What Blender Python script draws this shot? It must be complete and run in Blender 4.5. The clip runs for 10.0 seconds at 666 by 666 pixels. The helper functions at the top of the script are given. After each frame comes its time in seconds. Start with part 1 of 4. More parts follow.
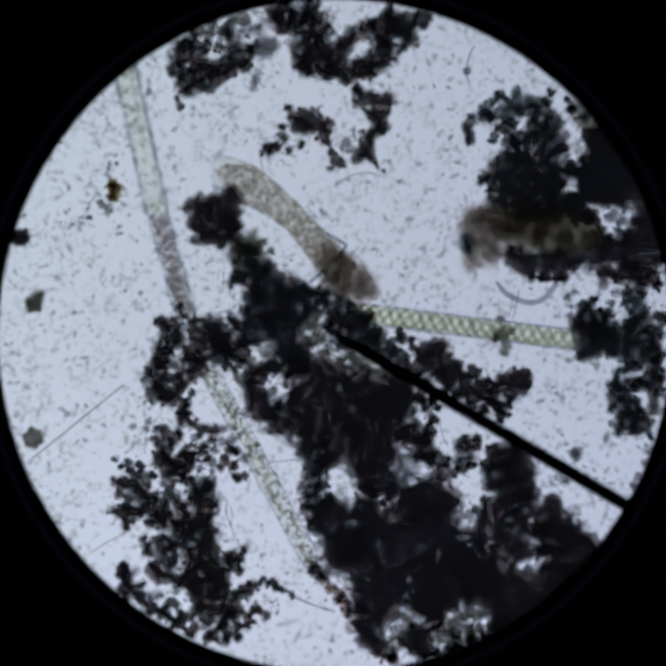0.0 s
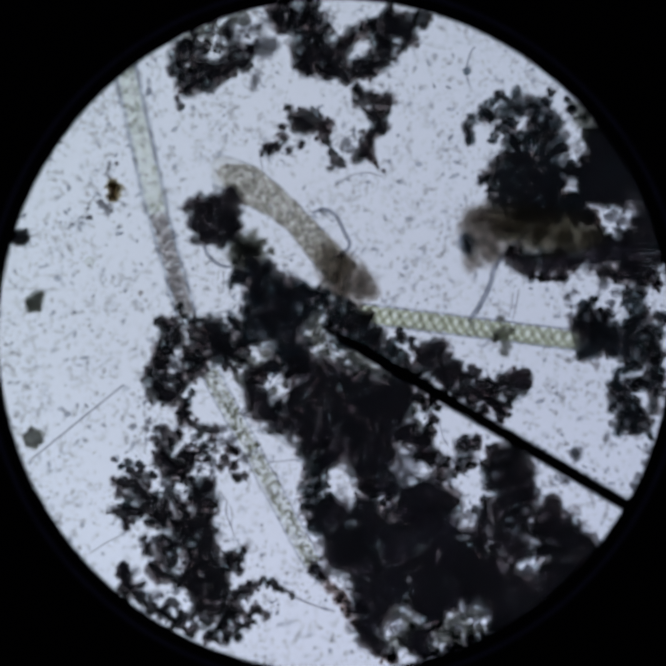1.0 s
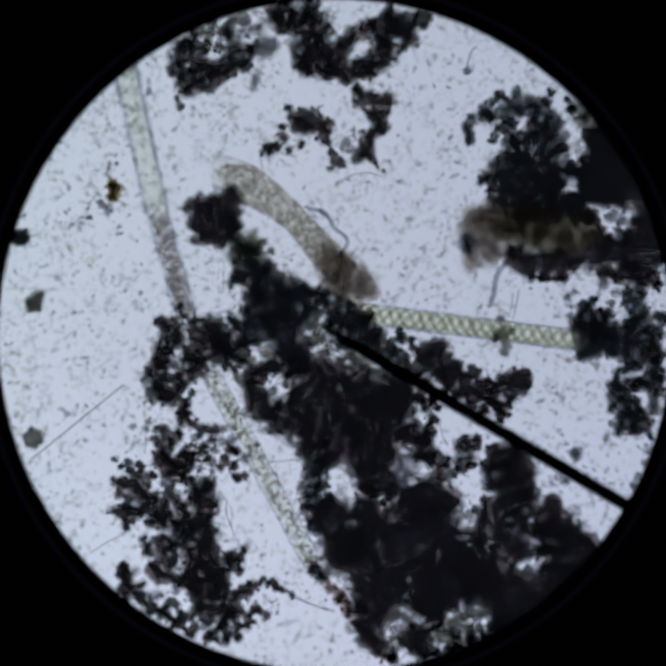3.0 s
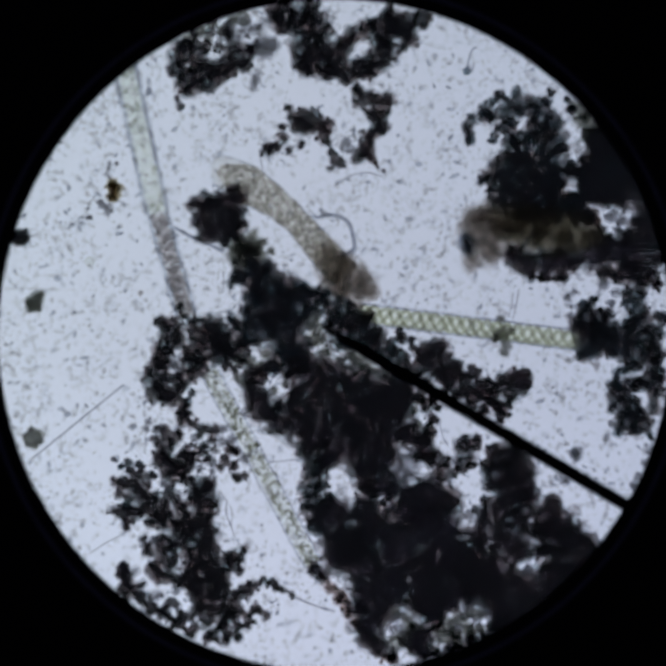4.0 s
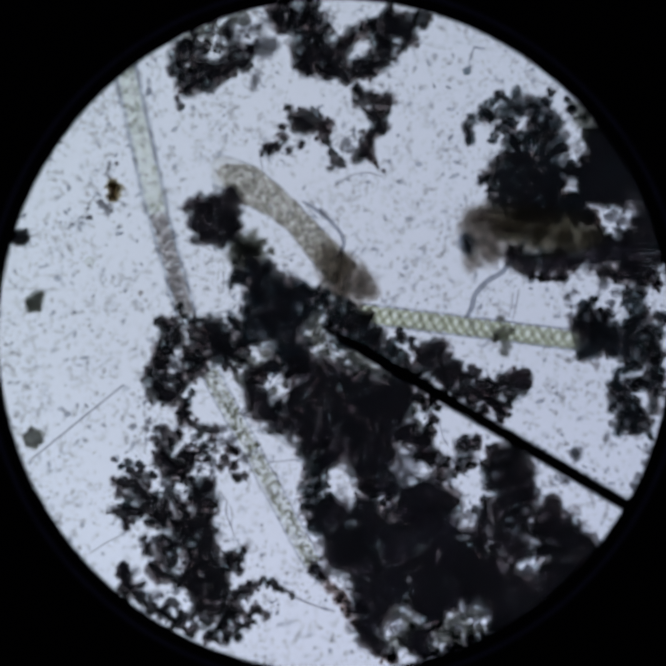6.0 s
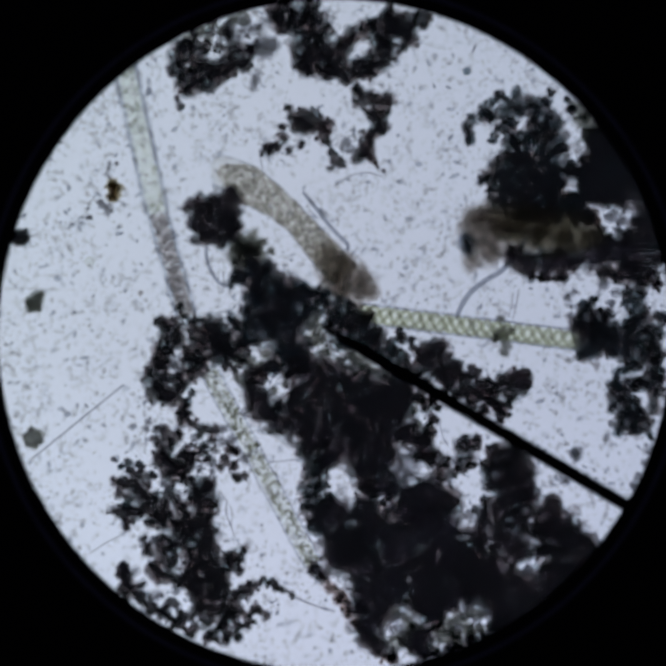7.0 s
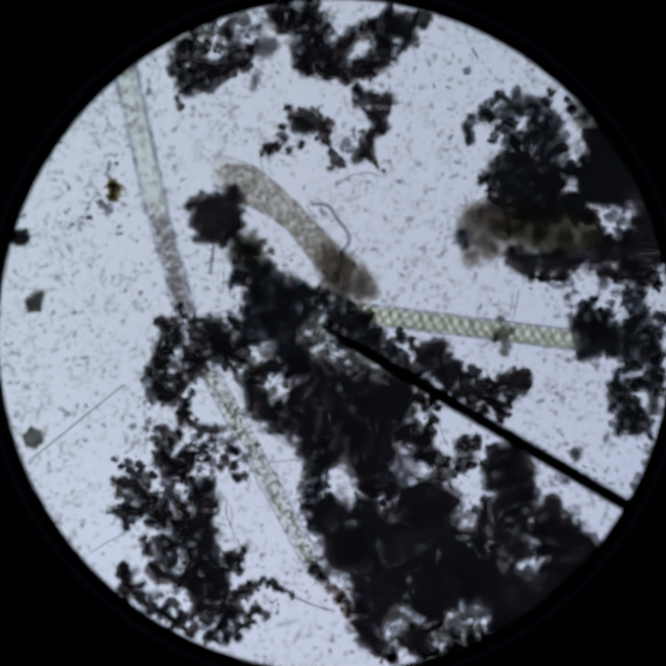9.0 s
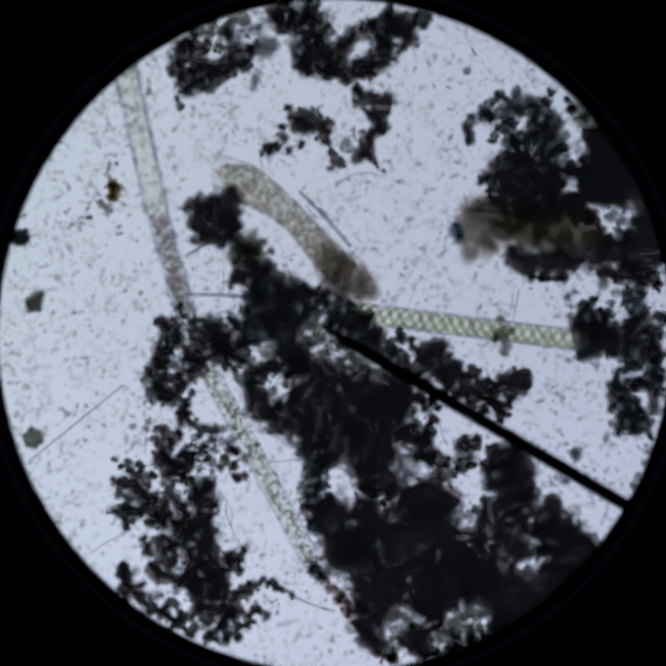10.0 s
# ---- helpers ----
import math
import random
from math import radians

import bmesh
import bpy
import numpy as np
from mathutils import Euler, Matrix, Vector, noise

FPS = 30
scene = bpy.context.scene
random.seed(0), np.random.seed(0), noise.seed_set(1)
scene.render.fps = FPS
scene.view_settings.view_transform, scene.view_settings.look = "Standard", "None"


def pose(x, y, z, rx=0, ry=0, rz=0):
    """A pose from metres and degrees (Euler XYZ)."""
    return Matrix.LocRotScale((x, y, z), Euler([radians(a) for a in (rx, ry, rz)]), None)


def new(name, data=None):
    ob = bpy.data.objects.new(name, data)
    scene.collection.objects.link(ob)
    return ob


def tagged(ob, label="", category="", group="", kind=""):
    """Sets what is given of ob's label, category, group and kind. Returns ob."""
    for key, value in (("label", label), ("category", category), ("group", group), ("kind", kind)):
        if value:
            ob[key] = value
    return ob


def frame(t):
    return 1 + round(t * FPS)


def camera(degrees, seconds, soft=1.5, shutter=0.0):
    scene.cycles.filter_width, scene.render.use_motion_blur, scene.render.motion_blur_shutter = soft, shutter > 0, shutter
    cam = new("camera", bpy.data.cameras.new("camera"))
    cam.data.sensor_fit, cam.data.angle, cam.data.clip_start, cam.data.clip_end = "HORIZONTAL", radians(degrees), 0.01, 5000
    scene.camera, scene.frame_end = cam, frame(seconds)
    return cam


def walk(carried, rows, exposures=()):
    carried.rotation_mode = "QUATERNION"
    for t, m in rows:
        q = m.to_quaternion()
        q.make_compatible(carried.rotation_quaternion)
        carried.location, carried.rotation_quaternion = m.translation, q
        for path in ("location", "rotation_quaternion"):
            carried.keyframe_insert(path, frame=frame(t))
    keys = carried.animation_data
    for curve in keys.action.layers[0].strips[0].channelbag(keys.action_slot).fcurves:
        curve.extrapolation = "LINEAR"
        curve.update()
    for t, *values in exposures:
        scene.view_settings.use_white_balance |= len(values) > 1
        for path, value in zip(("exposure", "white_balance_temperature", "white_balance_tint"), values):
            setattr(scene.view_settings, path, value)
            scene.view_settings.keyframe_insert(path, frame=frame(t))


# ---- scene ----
# The view down a microscope on a drop of pond water, built ten thousand times enlarged: one metre
# stands for a tenth of a millimetre. The field is 0.45 mm across, and one unit of the field is S metres.
H = 6.25
FIELD = 40.0
S = H * math.tan(radians(FIELD / 2)) / 784

cam = camera(FIELD, 10.0, soft=4.3)
cam.data.dof.use_dof = True  # a lens of high aperture: only a thin layer is sharp
cam.data.dof.focus_distance = H - 8 * S
cam.data.dof.aperture_fstop = 0.028
walk(cam, [(0.0, pose(0, 0, H)), (10.0, pose(0, 0, H))], exposures=[(0.0, 0.0), (10.0, 0.0)])


def at(u, v, z=0.0):
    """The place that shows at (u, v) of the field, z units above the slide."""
    k = (H - z * S) / H
    return Vector(((u - 784) * S * k, (784 - v) * S * k, z * S))


scene.cycles.transparent_max_bounces = 96  # light passes many thin layers of tissue


# ---- light: the lamp under the stage, and a dim added fill from all round that lifts the dark flocs ----
world = bpy.data.worlds.new("dim_fill")
scene.world = world
world.use_nodes = True
world.node_tree.nodes["Background"].inputs[0].default_value = (0.74, 0.775, 1.02, 1)
world.node_tree.nodes["Background"].inputs[1].default_value = 0.27


# ---- materials ----
def shader(name):
    m = bpy.data.materials.new(name)
    m.use_nodes = True
    nt = m.node_tree
    nt.nodes.clear()
    return m, nt, nt.nodes.new("ShaderNodeOutputMaterial")


def node(nt, kind, **values):
    n = nt.nodes.new(kind)
    for key, value in values.items():
        n.inputs[key.replace("_", " ")].default_value = value
    return n


def ramp(nt, source, *stops):
    r = nt.nodes.new("ShaderNodeValToRGB")
    el = r.color_ramp.elements
    while len(el) < len(stops):
        el.new(0.5)
    for e, (p, c) in zip(el, stops):
        e.position, e.color = p, (*c, 1)
    nt.links.new(source, r.inputs[0])
    return r.outputs[0]


def object_noise(nt, scale, detail=3.0, upright=1.0):
    """Noise in space; upright under 1 draws its spots out along the vertical."""
    geo = nt.nodes.new("ShaderNodeNewGeometry")
    flat = nt.nodes.new("ShaderNodeVectorMath")
    flat.operation = "MULTIPLY"
    flat.inputs[1].default_value = (1, 1, upright)
    nt.links.new(geo.outputs["Position"], flat.inputs[0])
    n = node(nt, "ShaderNodeTexNoise", Scale=scale / S, Detail=detail, Roughness=0.6 if upright == 1.0 else 0.76)
    nt.links.new(flat.outputs[0], n.inputs["Vector"])
    return n.outputs["Fac"]


def lamp_glow():
    m, nt, out = shader("lamp_glow")
    geo = nt.nodes.new("ShaderNodeNewGeometry")
    sep = nt.nodes.new("ShaderNodeSeparateXYZ")
    nt.links.new(geo.outputs["Position"], sep.inputs[0])
    across = node(nt, "ShaderNodeMapRange", From_Min=-3.1, From_Max=3.1)
    nt.links.new(sep.outputs[0], across.inputs[0])
    tint = ramp(nt, across.outputs[0], (0.0, (0.55, 0.62, 0.728)), (0.45, (0.508, 0.555, 0.672)), (1.0, (0.456, 0.505, 0.635)))
    down = node(nt, "ShaderNodeMapRange", From_Min=-3.1, From_Max=3.1)
    nt.links.new(sep.outputs[1], down.inputs[0])
    fall = ramp(nt, down.outputs[0], (0.0, (0.945, 0.935, 0.968)), (0.15, (0.94, 0.93, 0.962)), (0.5, (0.845, 0.84, 0.85)), (1.0, (0.825, 0.833, 0.833)))
    both = nt.nodes.new("ShaderNodeMix")
    both.data_type = "RGBA"
    both.blend_type = "MULTIPLY"
    both.inputs[0].default_value = 1.0
    nt.links.new(tint, both.inputs[6])
    nt.links.new(fall, both.inputs[7])
    em = node(nt, "ShaderNodeEmission", Strength=1.2)
    nt.links.new(both.outputs[2], em.inputs[0])
    nt.links.new(em.outputs[0], out.inputs[0])
    return m


def clear(name, low, high, scale=0.05, matt=0.0, matt_colour=(0.1, 0.1, 0.08), spot=(0.35, 0.65), upright=1.0, vary=0.0):
    """A see-through tissue: it lets between low and high of the light through each surface, with a share of matt body where it is
    dense; vary: how much thinner some pieces are."""
    m, nt, out = shader(name)
    dense = object_noise(nt, scale, 3.0 if upright == 1.0 else 5.0, upright)
    colour = ramp(nt, dense, (spot[0], low), (spot[1], high))
    see = nt.nodes.new("ShaderNodeBsdfTransparent")
    if vary:
        info = nt.nodes.new("ShaderNodeObjectInfo")
        share = node(nt, "ShaderNodeMapRange", From_Min=0.45, From_Max=1.0, To_Max=vary)
        nt.links.new(info.outputs["Random"], share.inputs[0])
        thin = nt.nodes.new("ShaderNodeMix")
        thin.data_type = "RGBA"
        nt.links.new(share.outputs[0], thin.inputs[0])
        nt.links.new(colour, thin.inputs[6])
        thin.inputs[7].default_value = (0.99, 0.985, 0.98, 1)
        hue = ramp(nt, object_noise(nt, 0.018, 3.0, 0.1), (0.43, (1.0, 0.993, 0.992)), (0.57, (0.981, 0.998, 1.0)))
        tinge = nt.nodes.new("ShaderNodeMix")
        tinge.data_type = "RGBA"
        tinge.blend_type = "MULTIPLY"
        tinge.inputs[0].default_value = 1.0
        nt.links.new(thin.outputs[2], tinge.inputs[6])
        nt.links.new(hue, tinge.inputs[7])
        colour = tinge.outputs[2]
    nt.links.new(colour, see.inputs[0])
    if matt:
        body = node(nt, "ShaderNodeBsdfDiffuse", Color=(*matt_colour, 1))
        amount = node(nt, "ShaderNodeMapRange", From_Min=spot[0], From_Max=spot[1], To_Min=matt, To_Max=0.12 * matt)
        nt.links.new(dense, amount.inputs[0])
        mix = nt.nodes.new("ShaderNodeMixShader")
        nt.links.new(amount.outputs[0], mix.inputs[0])
        nt.links.new(see.outputs[0], mix.inputs[1])
        nt.links.new(body.outputs[0], mix.inputs[2])
        nt.links.new(mix.outputs[0], out.inputs[0])
    else:
        nt.links.new(see.outputs[0], out.inputs[0])
    return m


def glass(name, colour, ior, rough=0.0):
    m, nt, out = shader(name)
    g = node(nt, "ShaderNodeBsdfGlass", Color=(*colour, 1), Roughness=rough, IOR=ior)
    nt.links.new(g.outputs[0], out.inputs[0])
    return m


def metal(name, colour, rough):
    m, nt, out = shader(name)
    p = node(nt, "ShaderNodeBsdfPrincipled", Roughness=rough, Specular_IOR_Level=0.0)
    c = ramp(nt, object_noise(nt, 0.02), (0.3, tuple(0.7 * k for k in colour)), (0.7, colour))
    nt.links.new(c, p.inputs["Base Color"])
    nt.links.new(p.outputs[0], out.inputs[0])
    return m


LAMP = lamp_glow()
BLACK = metal("blackened_brass", (0.0012, 0.0012, 0.0015), 0.9)
# dark blue that paints the faint reflection on the field stop
STOP_GLINT = metal("blue_black_glint", (0.008, 0.008, 0.016), 0.9)
SLIDE = glass("slide_glass", (0.985, 0.99, 0.99), 1.45)
FLOC = clear("dark_floc", (0.56, 0.538, 0.555), (0.957, 0.951, 0.953), 0.055, 0.17, (0.205, 0.187, 0.245), (0.49, 0.655), 0.1, 0.25)
THICK = clear("thick_floc", (0.66, 0.632, 0.639), (0.962, 0.951, 0.951), 0.055, 0.14, (0.21, 0.178, 0.215), (0.48, 0.645), 0.1, 0.3)
CRUMBLY = clear("crumbly_floc", (0.612, 0.586, 0.588), (0.98, 0.975, 0.972), 0.06, 0.12, (0.20, 0.185, 0.195), (0.47, 0.64), 0.1, 0.35)
TEAL_FLOC = clear("blue_black_floc", (0.59, 0.614, 0.628), (0.98, 0.981, 0.981), 0.055, 0.19, (0.12, 0.185, 0.225), (0.49, 0.655), 0.1, 0.25)
TEAL_CRUMBLY = clear("crumbly_blue_floc", (0.675, 0.697, 0.702), (0.98, 0.981, 0.981), 0.06, 0.14, (0.13, 0.185, 0.215), (0.475, 0.65), 0.1, 0.35)
FRINGE = clear("floc_fringe", (0.742, 0.735, 0.733), (0.993, 0.99, 0.988), 0.06, 0.045, (0.18, 0.185, 0.20), (0.45, 0.63), 0.1, 0.4)
SLIME = clear("floc_slime", (0.658, 0.645, 0.643), (0.985, 0.981, 0.979), 0.06, 0.07, (0.18, 0.185, 0.20), (0.47, 0.64), 0.1, 0.35)
UMBER_FLOC = clear("umber_floc", (0.825, 0.815, 0.787), (0.88, 0.873, 0.852), 0.03, 0.04, (0.19, 0.18, 0.14))
BROWN_FLOC = clear("brown_floc", (0.93, 0.9245, 0.917), (0.965, 0.960, 0.955), 0.045, 0.02, (0.2, 0.18, 0.165))
OLIVE_FLOC = clear("olive_floc", (0.835, 0.836, 0.825), (0.95, 0.95, 0.942), 0.05, 0.04, (0.14, 0.15, 0.135))
BLUE_FLOC = clear("blue_grey_floc", (0.785, 0.80, 0.82), (0.94, 0.946, 0.953), 0.05, 0.04, (0.12, 0.16, 0.2))
GREY_FLOC = clear("grey_floc", (0.85, 0.85, 0.855), (0.97, 0.97, 0.97), 0.05, 0.02, (0.12, 0.12, 0.13))
OCHRE_FLOC = clear("ochre_floc", (0.815, 0.79, 0.735), (0.96, 0.95, 0.925), 0.05, 0.015, (0.2, 0.16, 0.08))
RUST_FLOC = clear("rust_floc", (0.70, 0.665, 0.655), (0.965, 0.95, 0.942), 0.07, 0.015, (0.2, 0.1, 0.05), (0.40, 0.6))
DARK_SPECK = clear("dark_speck_matter", (0.30, 0.36, 0.38), (0.55, 0.60, 0.62), 0.04)
SPECK = clear("speck_matter", (0.64, 0.655, 0.68), (0.88, 0.888, 0.90), 0.02)
FAINT = clear("faint_matter", (0.84, 0.837, 0.832), (0.975, 0.974, 0.97), 0.02)
HAIR = clear("hair_matter", (0.58, 0.58, 0.60), (0.75, 0.75, 0.77), 0.03)
WALL = clear("cell_wall_matter", (0.965, 0.97, 0.955), (0.99, 0.993, 0.985), 0.05)
# dark tints for the shade that refraction leaves along clear outlines
EDGE_SHADE = clear("edge_shade", (0.62, 0.63, 0.68), (0.84, 0.85, 0.88), 0.03)
SOFT_EDGE_SHADE = clear("soft_edge_shade", (0.82, 0.828, 0.845), (0.945, 0.95, 0.958), 0.03, spot=(0.4, 0.6))
RIBBON = clear("chloroplast_green", (0.67, 0.68, 0.62), (0.88, 0.887, 0.83), 0.06)
GRANULE = clear("granule_green", (0.58, 0.59, 0.52), (0.92, 0.92, 0.88), 0.03)
PALE_GRANULE = clear("granule_pale", (0.70, 0.71, 0.68), (0.97, 0.97, 0.94), 0.04)
DARK_GRANULE = clear("granule_brown", (0.52, 0.50, 0.485), (0.90, 0.885, 0.87), 0.05)
SEPTUM = clear("cross_wall_matter", (0.90, 0.91, 0.89), (0.97, 0.975, 0.96), 0.05)
PLASM = clear("yellow_plasm", (0.86, 0.875, 0.83), (1.0, 1.0, 0.975), 0.05, spot=(0.36, 0.56))
GRAINY_PLASM = clear("grainy_plasm", (0.72, 0.72, 0.68), (1.0, 1.0, 0.99), 0.10, spot=(0.38, 0.52))
BROWN_PLASM = clear("brown_plasm", (0.41, 0.385, 0.385), (0.91, 0.885, 0.87), 0.05, spot=(0.36, 0.60))
SAP = clear("green_sap", (0.91, 0.915, 0.84), (1.0, 1.0, 0.92), 0.05, spot=(0.38, 0.58))
LARVA = clear("larva_skin", (0.87, 0.865, 0.84), (0.98, 0.975, 0.96), 0.09)
LARVA_GUT = clear("larva_gut", (0.60, 0.578, 0.525), (0.98, 0.966, 0.935), 0.075, spot=(0.37, 0.63))
WORM = clear("worm_skin", (0.60, 0.615, 0.645), (0.73, 0.742, 0.77), 0.05)


# ---- shapes ----
def mesh_of(bm, name, material, smooth=True):
    me = bpy.data.meshes.new(name)
    bm.to_mesh(me)
    bm.free()
    me.materials.append(material)
    if smooth:
        me.polygons.foreach_set("use_smooth", [True] * len(me.polygons))
    return me


def part(name, bm, material, parent, label="", smooth=True):
    ob = new(name, mesh_of(bm, name, material, smooth))
    ob.parent = parent
    if label:
        tagged(ob, label)
    return ob


def thing(name, place, label, category, group="", kind=""):
    ob = new(name)
    ob.location = place
    ob.empty_display_size = 0.05
    return tagged(ob, label, category, group, kind)


def tube(points, radii, around=12, cap=True):
    """A tube through the points, with a radius at each."""
    bm = bmesh.new()
    rings = []
    for i, p in enumerate(points):
        a, b = points[max(i - 1, 0)], points[min(i + 1, len(points) - 1)]
        way = (b - a).normalized()
        side = way.cross(Vector((0, 0, 1)))
        side = side.normalized() if side.length > 1e-6 else Vector((1, 0, 0))
        up = side.cross(way)
        rings.append([bm.verts.new(p + radii[i] * (math.cos(t) * side + math.sin(t) * up))
                      for t in (2 * math.pi * k / around for k in range(around))])
    for r, q in zip(rings, rings[1:]):
        for k in range(around):
            bm.faces.new((r[k], r[(k + 1) % around], q[(k + 1) % around], q[k]))
    if cap:
        bm.faces.new(rings[0][::-1])
        bm.faces.new(rings[-1])
    bmesh.ops.recalc_face_normals(bm, faces=bm.faces)
    return bm


def smooth_path(points, steps):
    """A soft curve through the points."""
    pts = [2 * points[0] - points[1], *points, 2 * points[-1] - points[-2]]
    out = []
    for a, b, c, d in zip(pts, pts[1:], pts[2:], pts[3:]):
        for k in range(steps):
            t = k / steps
            out.append(0.5 * ((2 * b) + (c - a) * t + (2 * a - 5 * b + 4 * c - d) * t * t + (3 * b - a - 3 * c + d) * t ** 3))
    return out + [points[-1]]


def unit_ball(subdivisions):
    ball = bmesh.new()
    bmesh.ops.create_icosphere(ball, subdivisions=subdivisions, radius=1.0)
    ball.verts.index_update()
    made = [v.co.normalized() for v in ball.verts], [[v.index for v in f.verts] for f in ball.faces]
    ball.free()
    return made


BALL = {n: unit_ball(n) for n in (1, 2, 3, 4)}


def lump_mesh(name, materials, grain, seed, soft=False, pale=False):
    """A lump of floc of radius 1: grains of about that size, grown on one another in a ragged heap that thins towards its rim
    (pale: loose grains with hardly a heart); a soft one is a ball of jelly in looser and looser layers."""
    rng = random.Random(seed)
    verts, faces, slots, hearts = [], [], [], []

    def blob(centre, r, subdivisions, rough, slot, root=None):
        shift = Vector((rng.uniform(0, 50), rng.uniform(0, 50), rng.uniform(0, 50)))
        unit, tris = BALL[subdivisions]
        co = [centre + n * r * (1 + rough * (noise.noise(n * 1.6 + shift) + 0.7 * noise.noise(n * 4.0 + shift))) for n in unit]
        index = list(range(len(verts), len(verts) + len(co)))
        if root is not None:  # grown on: the grain shares one corner with the one before it
            k = min(range(len(co)), key=lambda i: (co[i] - verts[root]).length_squared)
            index = [i - (1 if n > k else 0) for n, i in enumerate(index)]
            index[k] = root
            del co[k]
        hearts.append((centre, len(verts), len(verts) + len(co)))
        verts.extend(co)
        faces.extend([index[i] for i in tri] for tri in tris)
        slots.extend([slot] * len(tris))

    fine = 3 if grain < 0.2 or (soft and grain < 0.3) else 2
    layers = ((0.46, 0.4, 0), (0.62, 0.45, 0), (0.76, 0.55, 2), (0.88, 0.6, 2), (1.0, 0.65, 1), (1.12, 0.75, 1)) if soft else ((0.50, 0.5, 0), (0.74, 0.6, 0), (0.94, 0.75, 2), (1.08, 0.9, 1))
    layers = ((0.62, 0.9, 0), (0.9, 1.0, 0)) if pale and not soft else layers
    for k, (r, rough, slot) in enumerate(layers):
        blob(Vector((0, 0, 0)), r, fine, rough, slot, k if k else None)  # looser and looser layers round the heart
    if not soft:
        del hearts[2:]
        drift = rng.uniform(0, 50)
        for k in range(int((3.0 if pale else 2.1) / grain ** 2)):
            a = rng.uniform(0, 2 * math.pi)
            reach = 1.0 + 0.55 * noise.noise(Vector((1.3 * math.cos(a), 1.3 * math.sin(a), drift))) + 0.3 * noise.noise(Vector((3.5 * math.cos(a), 3.5 * math.sin(a), drift)))
            d = rng.random() ** 0.5 * reach
            place = Vector((d * math.cos(a), d * math.sin(a), rng.uniform(-0.85, 0.85) * math.sqrt(max(0.05, 1 - d * d))))
            _, first, last = min(hearts, key=lambda h: (h[0] - place).length_squared)
            near = min(range(first, last), key=lambda i: (verts[i] - place).length_squared)
            big = rng.choice((0.45, 0.6, 0.8, 1.0, 1.25))
            if (place - verts[near]).length > 1.2 * grain:  # it drifts in until it sticks
                place = verts[near] + (place - verts[near]).normalized() * 1.2 * grain
            blob(place, grain * big, 2 if big > 0.9 else 1, 0.7, rng.choice((0, 0, 2)) if d < 0.6 else rng.choice((0, 1, 1, 2)), near)
    me = bpy.data.meshes.new(name)
    me.from_pydata([v[:] for v in verts], [], faces)
    for material in materials:
        me.materials.append(material)
    me.polygons.foreach_set("material_index", slots)
    me.polygons.foreach_set("use_smooth", [True] * len(faces))
    return me


LUMPS = {}


def lumps_of(material):
    if material.name not in LUMPS:
        layers = (material, FRINGE, SLIME) if material in (FLOC, THICK, TEAL_FLOC, CRUMBLY, TEAL_CRUMBLY) else (material,) * 3
        jelly = 5 if material in (BROWN_FLOC, UMBER_FLOC, OLIVE_FLOC, BLUE_FLOC) else 3 if material == GREY_FLOC else 2  # how many of the five kinds are soft
        loose = material in (CRUMBLY, TEAL_CRUMBLY)  # its small lumps are lacy
        LUMPS[material.name] = {size: [lump_mesh("lump", layers, grain, 10 * k + size, k < jelly, layers[0] == layers[1] or (size == 0 and loose)) for k in range(5)]
                                for size, grain in ((0, 0.36 if loose else 0.42), (1, 0.27), (2, 0.17), (4, 0.125))}
        LUMPS[material.name][3] = [lump_mesh("crumb", layers, 0.42, 10 * k + 3, True) for k in range(4)]
    return LUMPS[material.name]


def floc(name, label, lobes, material=FLOC, tall=24.0, lift=0.0, crumbs=1.0, heap=0.0):
    """A flake of matter: its lumps are given as (u, v, radius) in the field, and lie on the slide; crumbs: how many stick out round it."""
    rng = random.Random(len(label) + int(lobes[0][0]) * 7 + int(lobes[0][1]))
    cu = sum(p[0] for p in lobes) / len(lobes)
    cv = sum(p[1] for p in lobes) / len(lobes)
    top = thing(name, at(cu, cv), label, "floc", "flocs of detritus")
    kinds = lumps_of(material)
    heaped = None if len(lobes) < 10 else (20, heap or 34.0) if material in (FLOC, THICK, TEAL_FLOC) else (6, heap or 31.0) if material in (CRUMBLY, TEAL_CRUMBLY) else None
    heaped = (2, heap) if heap else heaped
    bits = [("lump", u, v, r) for u, v, r in lobes]
    for u, v, r in lobes:
        for k in range(int(crumbs * (1.5 if material in (CRUMBLY, TEAL_CRUMBLY, THICK) else 1.0) * rng.uniform(0.5, 2.9))):
            a, d = rng.uniform(0, 2 * math.pi), r * rng.uniform(0.95, 1.25)
            bits.append(("crumb", u + d * math.cos(a), v + d * math.sin(a), rng.uniform(2.6, 6.0)))
    for word, u, v, r in bits:
        size = 3 if word == "crumb" else 0 if r < 15 else 1 if r < 28 else 2 if r < 44 else 4
        half = min(0.62 * r, tall) * rng.uniform(0.85, 1.1)
        high = half * 0.96 + lift
        if word == "crumb":
            high += rng.uniform(0, 24)
        if heaped and r >= heaped[0] and (heap or word == "lump"):  # the bigger lumps lie on top of the heap
            half = min(half, 12.5)
            high = heaped[1]
        ob = new(word, rng.choice(kinds[size]))
        ob.parent = top
        ob.location = at(u, v, high) - top.location
        ob.rotation_euler = (0, 0, rng.uniform(0, 6.28))
        ob.scale = (r * S * rng.uniform(0.95, 1.1), r * S * rng.uniform(0.95, 1.1), half * S)
    return top


